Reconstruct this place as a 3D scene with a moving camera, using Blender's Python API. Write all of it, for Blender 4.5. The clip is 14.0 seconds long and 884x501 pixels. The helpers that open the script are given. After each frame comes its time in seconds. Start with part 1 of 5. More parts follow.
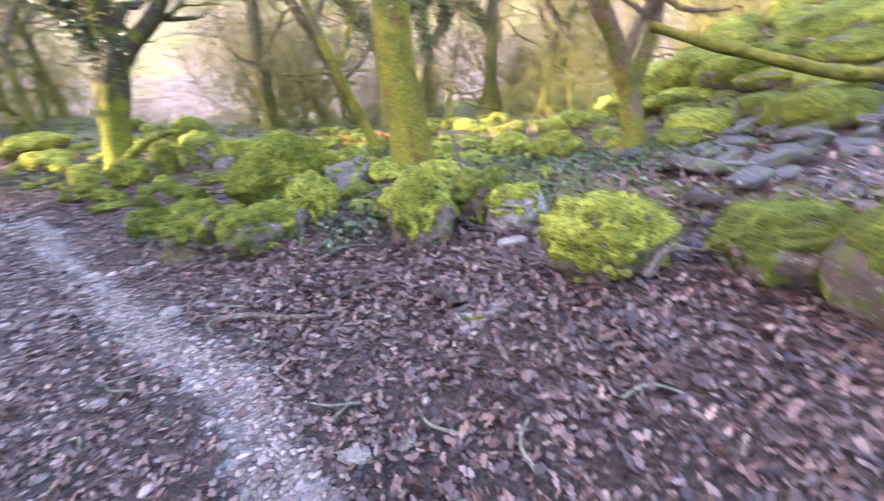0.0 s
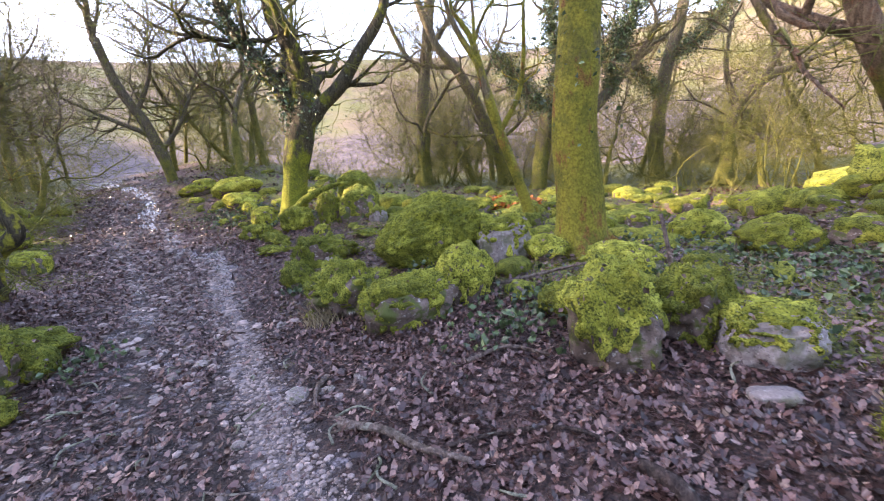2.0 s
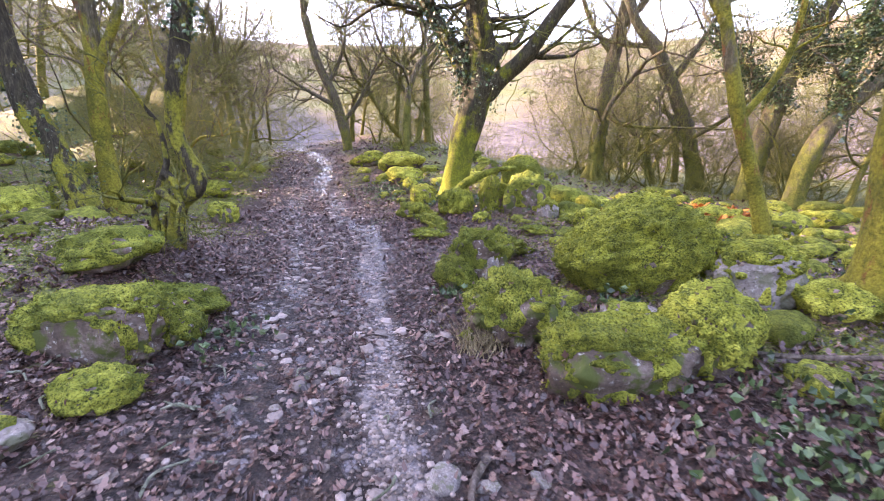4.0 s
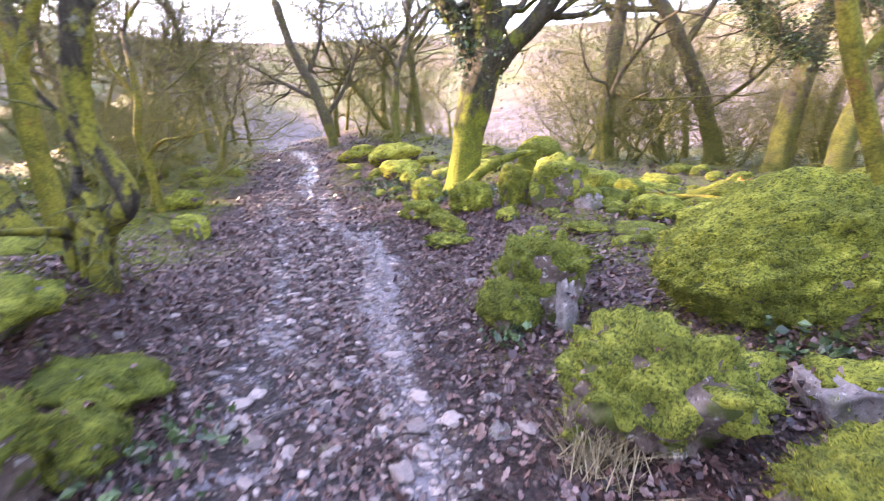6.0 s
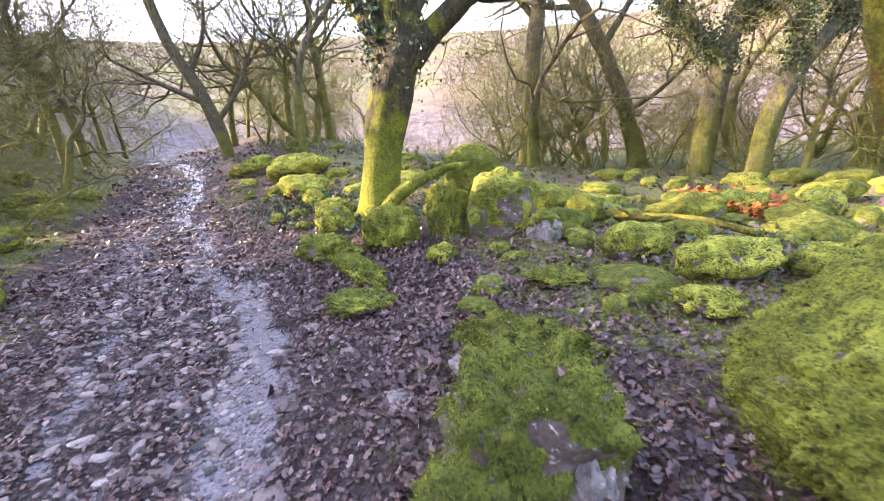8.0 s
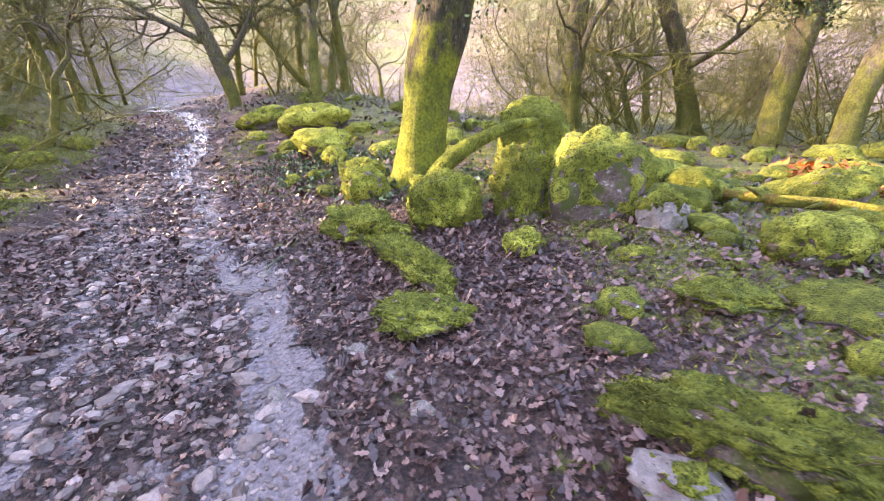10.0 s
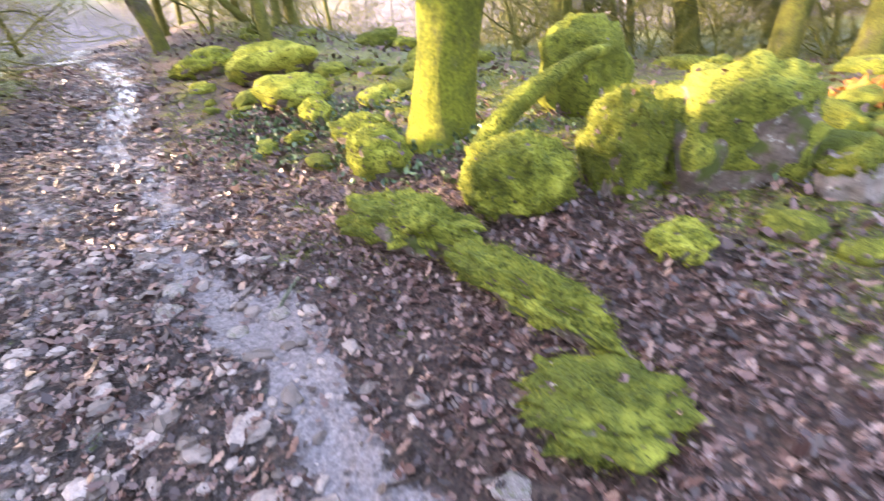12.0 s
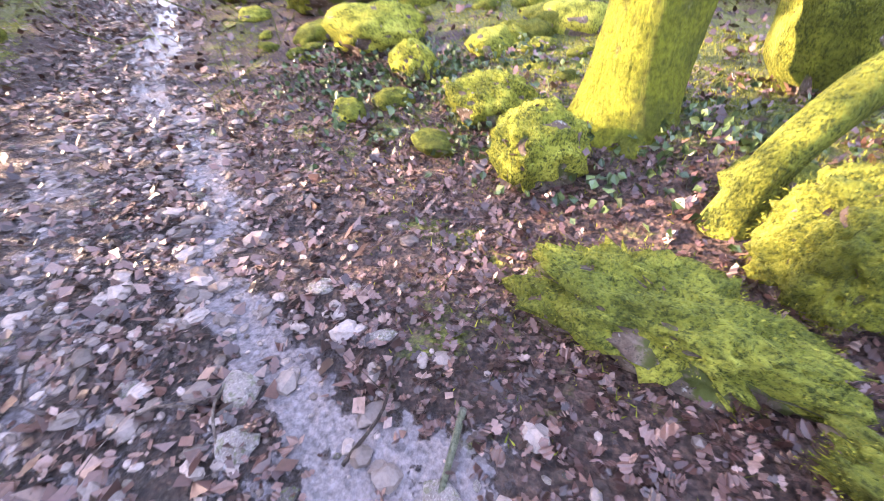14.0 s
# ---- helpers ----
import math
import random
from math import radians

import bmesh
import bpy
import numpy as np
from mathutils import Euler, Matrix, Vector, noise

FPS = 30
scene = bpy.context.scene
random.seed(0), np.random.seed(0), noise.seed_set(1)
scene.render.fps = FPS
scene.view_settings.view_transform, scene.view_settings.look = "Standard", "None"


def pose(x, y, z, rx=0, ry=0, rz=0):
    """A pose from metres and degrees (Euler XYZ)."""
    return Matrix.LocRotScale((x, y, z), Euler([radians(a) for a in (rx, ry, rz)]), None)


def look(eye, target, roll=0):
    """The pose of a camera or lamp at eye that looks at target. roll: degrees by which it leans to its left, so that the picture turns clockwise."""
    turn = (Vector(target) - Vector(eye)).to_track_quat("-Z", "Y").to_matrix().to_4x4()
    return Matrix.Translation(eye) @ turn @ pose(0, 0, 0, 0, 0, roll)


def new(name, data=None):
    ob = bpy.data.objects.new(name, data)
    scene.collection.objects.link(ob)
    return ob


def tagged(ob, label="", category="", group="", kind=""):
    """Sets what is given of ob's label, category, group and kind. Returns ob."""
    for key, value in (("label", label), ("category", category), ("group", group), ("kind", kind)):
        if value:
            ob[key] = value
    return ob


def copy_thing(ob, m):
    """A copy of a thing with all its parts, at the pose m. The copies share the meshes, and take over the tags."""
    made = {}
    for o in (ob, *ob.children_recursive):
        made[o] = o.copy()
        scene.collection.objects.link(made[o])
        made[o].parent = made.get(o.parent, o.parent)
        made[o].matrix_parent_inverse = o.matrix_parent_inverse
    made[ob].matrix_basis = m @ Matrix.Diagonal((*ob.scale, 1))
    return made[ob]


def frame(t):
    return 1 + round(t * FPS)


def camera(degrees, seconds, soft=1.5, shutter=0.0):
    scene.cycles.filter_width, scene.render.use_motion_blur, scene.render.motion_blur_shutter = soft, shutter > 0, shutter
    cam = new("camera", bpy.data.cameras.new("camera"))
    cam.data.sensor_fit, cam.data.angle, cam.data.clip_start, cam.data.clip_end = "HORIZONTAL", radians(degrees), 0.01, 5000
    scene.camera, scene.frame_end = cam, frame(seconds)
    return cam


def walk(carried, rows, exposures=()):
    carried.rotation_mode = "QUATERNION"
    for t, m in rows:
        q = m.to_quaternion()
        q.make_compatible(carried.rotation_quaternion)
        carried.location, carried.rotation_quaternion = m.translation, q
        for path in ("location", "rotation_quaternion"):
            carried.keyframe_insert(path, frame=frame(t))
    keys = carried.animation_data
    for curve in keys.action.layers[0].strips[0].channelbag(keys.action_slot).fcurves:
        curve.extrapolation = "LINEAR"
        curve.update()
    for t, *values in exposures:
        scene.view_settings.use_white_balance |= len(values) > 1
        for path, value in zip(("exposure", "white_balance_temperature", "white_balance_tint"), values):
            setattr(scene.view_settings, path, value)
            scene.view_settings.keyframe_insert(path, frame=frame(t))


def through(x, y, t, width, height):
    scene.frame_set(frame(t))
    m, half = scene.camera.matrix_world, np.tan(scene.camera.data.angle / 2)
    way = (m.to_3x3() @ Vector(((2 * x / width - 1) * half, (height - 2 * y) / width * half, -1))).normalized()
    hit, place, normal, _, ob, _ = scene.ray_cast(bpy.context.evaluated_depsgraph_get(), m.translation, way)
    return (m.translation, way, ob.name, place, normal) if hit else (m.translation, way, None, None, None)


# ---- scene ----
cam = camera(92.3, 14.0, soft=1.0, shutter=0.32)
PATH = [
    (0, (-0.015, 0.005, 1.506), (-0.114, 1.875, 0.804), -7.8),
    (0.5, (-0.196, 0.137, 1.515), (-0.804, 1.981, 1.035), -2.5),
    (1, (-0.436, 0.355, 1.554), (-1.07, 2.204, 1.133), -2.9),
    (1.5, (-0.434, 0.652, 1.549), (-1.079, 2.503, 1.153), -5.9),
    (2, (-0.469, 0.853, 1.574), (-1.135, 2.699, 1.191), -5.1),
    (2.5, (-0.759, 0.938, 1.525), (-1.744, 2.627, 1.103), 2.5),
    (3, (-1.0, 1.16, 1.547), (-2.084, 2.766, 1.054), 2.2),
    (3.5, (-1.149, 1.508, 1.548), (-2.364, 3.041, 1.129), 0.5),
    (3.7, (-1.228, 1.608, 1.548), (-2.453, 3.135, 1.137), 0.6),
    (5.8, (-2.501, 2.484, 1.522), (-3.792, 3.942, 1.063), -3.0),
    (6, (-2.581, 2.626, 1.496), (-3.78, 4.162, 1.046), -3.4),
    (6.5, (-2.804, 3.016, 1.547), (-3.87, 4.678, 1.225), -5.8),
    (7, (-3.177, 3.304, 1.534), (-4.238, 4.953, 1.138), -2.3),
    (7.5, (-3.37, 3.717, 1.551), (-4.279, 5.423, 1.04), -3.6),
    (8, (-3.496, 4.115, 1.627), (-4.402, 5.839, 1.171), -4.7),
    (8.2, (-3.592, 4.217, 1.614), (-4.492, 5.941, 1.146), -4.0),
    (10.3, (-4.762, 5.011, 1.572), (-5.662, 6.651, 0.866), -3.0),
    (10.5, (-4.886, 5.082, 1.59), (-5.59, 6.758, 0.756), -4.6),
    (11, (-5.181, 5.41, 1.538), (-5.632, 7.07, 0.519), -11.1),
    (11.5, (-5.477, 5.579, 1.585), (-5.921, 7.234, 0.554), -9.6),
    (12, (-5.886, 5.709, 1.647), (-6.616, 7.339, 0.748), -6.3),
    (12.5, (-6.227, 5.994, 1.64), (-7.284, 7.572, 1.012), -4.4),
    (13, (-6.637, 6.16, 1.641), (-7.918, 7.555, 0.999), 1.0),
    (13.5, (-7.036, 6.354, 1.693), (-8.07, 7.834, 0.833), -0.8),
    (14, (-7.315, 6.704, 1.66), (-8.128, 8.153, 0.548), -4.1),
]
EXPOSURES = [(t, stops + (0.1 if t < 12 else 0.03), kelvin - 300, tint + 3) for t, stops, kelvin, tint in (
    (0.0, 3.75, 7200, 31), (0.5, 3.55, 7200, 31), (1.0, 2.95, 7300, 30), (1.5, 2.95, 7400, 30), (2.0, 3.05, 7500, 31), (2.5, 3.25, 7800, 30), (3.0, 3.55, 7600, 34), (3.5, 3.45, 7700, 35), (6.0, 3.75, 7500, 38), (6.5, 3.45, 7300, 38), (7.0, 3.25, 7400, 38),
    (7.5, 3.6, 7400, 36), (8.0, 3.55, 7500, 33), (10.5, 3.8, 7900, 34), (11.0, 4.1, 8400, 32), (11.5, 4.0, 8100, 30), (12.0, 3.95, 8100, 26), (12.5, 3.95, 8100, 22), (13.0, 3.4, 7900, 22), (13.5, 3.75, 7700, 25), (14.0, 4.05, 7600, 34))]
walk(cam, [(t, look(eye, target, roll)) for t, eye, target, roll in PATH], EXPOSURES)

# ---- world, sun, exposure ----
SUN_AZ, SUN_EL = math.atan2(-0.36, -0.93), radians(20.0)
world = bpy.data.worlds.new("sky")
scene.world = world
world.use_nodes = True
wn = world.node_tree.nodes
sky = wn.new("ShaderNodeTexSky")
sky.sky_type = "NISHITA"
sky.sun_disc = False
sky.sun_elevation = SUN_EL
sky.sun_rotation = math.pi / 2 - SUN_AZ
sky.air_density, sky.dust_density, sky.ozone_density = 1.0, 1.2, 1.0
wn["Background"].inputs["Strength"].default_value = 0.15
world.node_tree.links.new(sky.outputs["Color"], wn["Background"].inputs["Color"])
sun = new("sun", bpy.data.lights.new("sun", "SUN"))
sun.data.energy, sun.data.angle, sun.data.color = 3.0, radians(0.6), (1.0, 0.86, 0.62)
SUN_DIR = Vector((math.cos(SUN_AZ) * math.cos(SUN_EL), math.sin(SUN_AZ) * math.cos(SUN_EL), math.sin(SUN_EL)))
sun.matrix_world = look(SUN_DIR * 60, (0, 0, 0))


# ---- materials ----
class Mat:
    """A small builder for node materials."""

    def __init__(self, name):
        self.mat = bpy.data.materials.new(name)
        self.mat.use_nodes = True
        self.nt = self.mat.node_tree
        self.bsdf = self.nt.nodes["Principled BSDF"]
        self.coord = self.nt.nodes.new("ShaderNodeTexCoord").outputs["Object"]

    def link(self, a, b):
        self.nt.links.new(a, b)

    def noise(self, scale, detail=6, rough=0.6, vec=None, out="Fac"):
        n = self.nt.nodes.new("ShaderNodeTexNoise")
        n.inputs["Scale"].default_value = scale
        n.inputs["Detail"].default_value = detail
        n.inputs["Roughness"].default_value = rough
        self.link(vec or self.coord, n.inputs["Vector"])
        return n.outputs[out]

    def voronoi(self, scale, vec=None, out="Distance", feature="F1"):
        n = self.nt.nodes.new("ShaderNodeTexVoronoi")
        n.feature = feature
        n.inputs["Scale"].default_value = scale
        self.link(vec or self.coord, n.inputs["Vector"])
        return n.outputs[out]

    def stretch(self, sx, sy, sz):
        n = self.nt.nodes.new("ShaderNodeMapping")
        n.inputs["Scale"].default_value = (sx, sy, sz)
        self.link(self.coord, n.inputs["Vector"])
        return n.outputs["Vector"]

    def ramp(self, fac, stops):
        n = self.nt.nodes.new("ShaderNodeValToRGB")
        el = n.color_ramp.elements
        while len(el) < len(stops):
            el.new(0.5)
        for e, (p, c) in zip(el, stops):
            e.position, e.color = p, (*c, 1) if len(c) == 3 else c
        self.link(fac, n.inputs["Fac"])
        return n.outputs["Color"]

    def grey(self, fac, lo, hi, a=0.0, b=1.0):
        n = self.nt.nodes.new("ShaderNodeMapRange")
        n.interpolation_type = "SMOOTHSTEP"
        for i, v in enumerate((lo, hi, a, b)):
            n.inputs[i + 1].default_value = v
        self.link(fac, n.inputs[0])
        return n.outputs[0]

    def math(self, op, a, b):
        n = self.nt.nodes.new("ShaderNodeMath")
        n.operation = op
        for i, v in enumerate((a, b)):
            if isinstance(v, (int, float)):
                n.inputs[i].default_value = v
            else:
                self.link(v, n.inputs[i])
        return n.outputs[0]

    def mix(self, fac, a, b, blend="MIX"):
        n = self.nt.nodes.new("ShaderNodeMix")
        n.data_type, n.blend_type = "RGBA", blend
        for sock, v in ((n.inputs[0], fac), (n.inputs[6], a), (n.inputs[7], b)):
            if isinstance(v, (int, float)):
                sock.default_value = v
            elif isinstance(v, tuple):
                sock.default_value = (*v, 1)
            else:
                self.link(v, sock)
        return n.outputs[2]

    def attribute(self, name, out="Fac"):
        n = self.nt.nodes.new("ShaderNodeAttribute")
        n.attribute_name = name
        return n.outputs[out]

    def geo(self, out):
        return self.nt.nodes.new("ShaderNodeNewGeometry").outputs[out]

    def rand(self):
        return self.nt.nodes.new("ShaderNodeObjectInfo").outputs["Random"]

    def xyz(self, vec, axis):
        n = self.nt.nodes.new("ShaderNodeSeparateXYZ")
        self.link(vec, n.inputs[0])
        return n.outputs[axis]

    def tone(self, c, k):
        return tuple(k * v for v in c)

    def bump(self, height, strength, distance):
        n = self.nt.nodes.new("ShaderNodeBump")
        n.inputs["Strength"].default_value = strength
        n.inputs["Distance"].default_value = distance
        self.link(height, n.inputs["Height"])
        self.link(n.outputs["Normal"], self.bsdf.inputs["Normal"])

    def done(self, color, rough, spec=0.5):
        b = self.bsdf.inputs
        for sock, v in ((b["Base Color"], color), (b["Roughness"], rough), (b["Specular IOR Level"], spec)):
            if isinstance(v, (int, float)):
                sock.default_value = v
            elif isinstance(v, tuple):
                sock.default_value = (*v, 1)
            else:
                self.link(v, sock)
        return self.mat


def make_ground():
    m = Mat("woodland_floor")
    fine, mid, big = m.noise(38, 8, 0.7), m.noise(7, 6, 0.65), m.noise(0.9, 4)
    litter = m.ramp(m.noise(55, 3, 0.5), [(0.38, (0.009, 0.005, 0.004)), (0.5, (0.05, 0.026, 0.02)), (0.62, (0.115, 0.063, 0.048)), (0.78, (0.24, 0.15, 0.115))])
    cell = m.voronoi(26, out="Color")
    litter = m.mix(0.35, litter, m.ramp(m.xyz(cell, 0), [(0.0, (0.03, 0.02, 0.02)), (0.6, (0.1, 0.055, 0.045)), (1.0, (0.2, 0.14, 0.11))]))
    mud = m.ramp(fine, [(0.4, (0.008, 0.005, 0.004)), (0.56, (0.03, 0.02, 0.017)), (0.76, (0.11, 0.086, 0.074))])
    gravel = m.ramp(m.voronoi(70, out="Color"), [(0.0, (0.12, 0.1, 0.098)), (0.5, (0.25, 0.213, 0.207)), (1.0, (0.42, 0.37, 0.36))])
    gravel = m.mix(m.grey(fine, 0.35, 0.7), gravel, (0.22, 0.19, 0.185))
    mossc = m.ramp(m.noise(24, 6, 0.7), [(0.36, (0.018, 0.026, 0.006)), (0.52, (0.12, 0.14, 0.022)), (0.7, (0.32, 0.32, 0.06))])
    path, wet, moss, grit = m.attribute("path"), m.attribute("wet"), m.attribute("moss"), m.attribute("grit")
    col = m.mix(m.math("MULTIPLY", path, m.grey(mid, 0.35, 0.6)), litter, mud)
    col = m.mix(m.grey(m.math("ADD", m.math("MULTIPLY", moss, 0.8), m.math("MULTIPLY", m.math("SUBTRACT", m.noise(3.4, 8, 0.72), 0.5), 2.4)), 0.42, 0.7), col, mossc)
    wetm = m.grey(m.math("ADD", wet, m.math("MULTIPLY", m.math("SUBTRACT", m.noise(4.5, 7, 0.75), 0.5), 2.6)), 0.5, 0.72)
    gritm = m.grey(m.math("ADD", grit, m.math("MULTIPLY", m.math("SUBTRACT", mid, 0.5), 2.2)), 0.4, 0.75)
    col = m.mix(gritm, col, gravel)
    col = m.mix(m.math("MULTIPLY", wetm, 0.8), col, m.ramp(fine, [(0.35, (0.06, 0.052, 0.055)), (0.65, (0.22, 0.194, 0.205))]))
    # the far hillside: bracken, pasture and bare woods, whose shade low down is put into their purple grey
    pos = m.geo("Position")
    far = m.grey(m.attribute("away"), 0.25, 0.6)
    height = m.math("ADD", m.xyz(pos, 2), m.math("MULTIPLY", m.math("SUBTRACT", m.noise(0.016, 5, 0.65, pos), 0.5), 55))
    field = m.ramp(m.noise(0.02, 3, 0.5, pos), [(0.4, (0.125, 0.095, 0.052)), (0.47, (0.108, 0.122, 0.032)), (0.55, (0.15, 0.12, 0.068)), (0.62, (0.09, 0.07, 0.045))])
    field = m.mix(m.grey(m.noise(0.11, 8, 0.8, pos), 0.52, 0.64), field, (0.075, 0.06, 0.042))
    hill = m.mix(m.grey(height, 12, 24), m.mix(m.grey(m.noise(0.3, 9, 0.8, pos), 0.4, 0.6), (0.05, 0.042, 0.045), (0.14, 0.115, 0.11)), field)
    scrub = m.ramp(m.noise(1.3, 9, 0.8, pos), [(0.36, (0.015, 0.012, 0.009)), (0.52, (0.075, 0.052, 0.038)), (0.7, (0.16, 0.115, 0.075))])
    hill = m.mix(m.grey(m.attribute("away"), 0.6, 1.0), scrub, hill)
    col = m.mix(far, col, hill)
    rough = m.grey(fine, 0.3, 0.7, 0.88, 0.66)
    rough = m.math("ADD", m.math("MULTIPLY", rough, m.math("SUBTRACT", 1.0, wetm)), m.math("MULTIPLY", wetm, 0.1))
    relief = m.math("ADD", m.math("MULTIPLY", fine, 0.6), m.math("MULTIPLY", m.voronoi(30), 0.8))
    relief = m.math("MULTIPLY", relief, m.math("SUBTRACT", 1.0, m.math("MULTIPLY", wetm, 0.8)))
    m.bump(relief, 1.0, 0.045)
    return m.done(col, rough, 0.5)


def make_moss(name, a, b, c, scale=1.0):
    """Close-grown moss: a fine nap with the shade of its gaps put into the colour, broad shifts between yellow-green
    and olive, a few worn brown spots.
    """
    m = Mat(name)
    broad, mid, nap = m.noise(2.4 * scale, 4, 0.6), m.noise(11 * scale, 6, 0.7), m.noise(58 * scale, 6, 0.75)
    tone = m.math("ADD", m.math("MULTIPLY", broad, 0.5), m.math("ADD", m.math("MULTIPLY", mid, 0.3), m.math("MULTIPLY", m.rand(), 0.12)))
    light = m.ramp(tone, [(0.38, m.tone(b, 0.45)), (0.47, b), (0.56, c)])
    col = m.mix(m.grey(m.math("ADD", m.math("MULTIPLY", nap, 0.7), m.math("MULTIPLY", mid, 0.3)), 0.4, 0.54), a, light)
    col = m.mix(m.grey(m.noise(5.5, 6, 0.7), 0.6, 0.72, 0.0, 0.7), col, (0.075, 0.048, 0.02))
    tufts = m.math("SUBTRACT", 1.0, m.voronoi(60 * scale))
    m.bump(m.math("ADD", m.math("MULTIPLY", tufts, 0.8), m.math("ADD", m.math("MULTIPLY", mid, 1.2), m.math("MULTIPLY", nap, 1.0))), 1.0, 0.022)
    m.bsdf.inputs["Sheen Weight"].default_value = 0.2
    m.bsdf.inputs["Sheen Roughness"].default_value = 0.6
    m.bsdf.inputs["Sheen Tint"].default_value = (0.7, 0.85, 0.25, 1)
    return m.done(col, 0.95, 0.1)


def make_stone(name, dark, mid, light, moss):
    m = Mat(name)
    n1, n2 = m.noise(2.6, 6, 0.65), m.noise(28, 8, 0.72)
    col = m.ramp(m.math("ADD", m.math("MULTIPLY", n1, 0.6), m.math("MULTIPLY", n2, 0.45)), [(0.32, dark), (0.52, mid), (0.74, light)])
    col = m.mix(m.grey(m.noise(22, 5, 0.7), 0.58, 0.66), col, (0.45, 0.43, 0.4))
    col = m.mix(m.grey(m.noise(40, 6, 0.75), 0.56, 0.64, 0.0, 0.8), col, (0.025, 0.022, 0.018))
    col = m.mix(m.math("MULTIPLY", m.grey(m.noise(6, 5), 0.5, 0.62), moss), col, (0.07, 0.09, 0.015))
    m.bump(m.math("ADD", n2, m.math("MULTIPLY", m.voronoi(16), 0.5)), 0.7, 0.02)
    return m.done(col, 0.72, 0.4)


def make_bark(name, dark, mid, light, moss_col, lo, hi, top, rust=0.0):
    """Bark with moss that thins out with height above the root (top, metres)."""
    m = Mat(name)
    v = m.stretch(1, 1, 0.22)
    ridge, n2, patch = m.noise(26, 6, 0.7, v), m.noise(60, 5), m.noise(3.0, 5, 0.65, m.stretch(1, 1, 0.6))
    col = m.ramp(m.math("ADD", m.math("MULTIPLY", ridge, 0.75), m.math("MULTIPLY", n2, 0.25)), [(0.34, dark), (0.52, mid), (0.7, light)])
    col = m.mix(m.grey(m.noise(8, 4), 0.63, 0.7, 0, 0.6), col, (0.34, 0.35, 0.28))
    col = m.mix(m.grey(m.noise(4.5, 6, 0.7, m.stretch(1, 1, 0.5)), 0.54, 0.64, 0, 0.75), col, m.mix(0.5, col, (0.03, 0.035, 0.012)))
    h = m.grey(m.xyz(m.coord, 2), 0.0, top, 0.28, 0.0)
    mm = m.grey(m.math("ADD", patch, h), lo, hi)
    mc = m.ramp(m.noise(30, 5, 0.7), [(0.3, tuple(0.35 * x for x in moss_col)), (0.55, moss_col), (0.8, tuple(min(1, 1.5 * x) for x in moss_col))])
    mc = m.mix(m.grey(m.noise(2.1, 5, 0.7), 0.47, 0.6, 0.0, 0.8), mc, m.mix(0.35, (0.035, 0.05, 0.012), mc))
    col = m.mix(mm, col, mc)
    if rust:
        col = m.mix(m.math("MULTIPLY", m.grey(m.noise(3.6, 6, 0.75, m.stretch(1, 1, 0.45)), 0.55, 0.63), rust), col, m.ramp(n2, [(0.35, (0.1, 0.035, 0.012)), (0.65, (0.3, 0.12, 0.045))]))
    m.bump(m.math("ADD", m.math("MULTIPLY", ridge, 1.0), m.math("MULTIPLY", n2, 0.4)), 1.0, 0.05)
    return m.done(col, 0.85, 0.25)


def make_leaf(name, stops, rough, spec=0.5, through=0.0):
    m = Mat(name)
    col = m.ramp(m.math("FRACT", m.math("ADD", m.geo("Random Per Island"), m.rand()), 0.0), stops)
    col = m.mix(m.grey(m.noise(70, 4), 0.35, 0.7, 0.0, 0.5), col, m.mix(0.6, col, (0.02, 0.015, 0.012)))
    if through:
        m.bsdf.inputs["Subsurface Weight"].default_value = through
        m.bsdf.inputs["Subsurface Radius"].default_value = (0.01, 0.01, 0.004)
    return m.done(col, rough, spec)


GROUND = make_ground()
MOSS = make_moss("moss_cushion", (0.022, 0.03, 0.006), (0.285, 0.305, 0.038), (0.565, 0.56, 0.09))
MOSS_DARK = make_moss("moss_shaggy", (0.016, 0.024, 0.005), (0.175, 0.197, 0.028), (0.385, 0.395, 0.06))
FROND = make_leaf("moss_frond", [(0.0, (0.045, 0.065, 0.008)), (0.5, (0.18, 0.2, 0.024)), (1.0, (0.4, 0.39, 0.055))], 0.9, 0.15)
STONE = make_stone("limestone", (0.02, 0.014, 0.01), (0.12, 0.083, 0.064), (0.34, 0.26, 0.23), 1.0)
PALE = make_stone("pale_stone", (0.07, 0.056, 0.05), (0.25, 0.212, 0.195), (0.52, 0.46, 0.44), 0.6)
SLATE = make_stone("grey_slab", (0.025, 0.022, 0.022), (0.08, 0.07, 0.07), (0.22, 0.2, 0.2), 0.8)
BARK_OAK = make_bark("oak_bark", (0.018, 0.015, 0.01), (0.07, 0.06, 0.035), (0.15, 0.13, 0.08), (0.21, 0.23, 0.02), 0.5, 0.66, 2.6)
BARK_ASH = make_bark("mossy_trunk_bark", (0.03, 0.026, 0.017), (0.13, 0.108, 0.065), (0.27, 0.23, 0.16), (0.27, 0.25, 0.03), 0.5, 0.68, 7.0, 0.75)
BARK_DARK = make_bark("twisted_bark", (0.012, 0.01, 0.007), (0.055, 0.046, 0.028), (0.14, 0.115, 0.07), (0.27, 0.26, 0.03), 0.7, 0.78, 6.0)
BARK_RED = make_bark("hawthorn_bark", (0.04, 0.028, 0.018), (0.2, 0.135, 0.085), (0.38, 0.28, 0.18), (0.22, 0.21, 0.03), 0.54, 0.7, 2.2, 0.5)
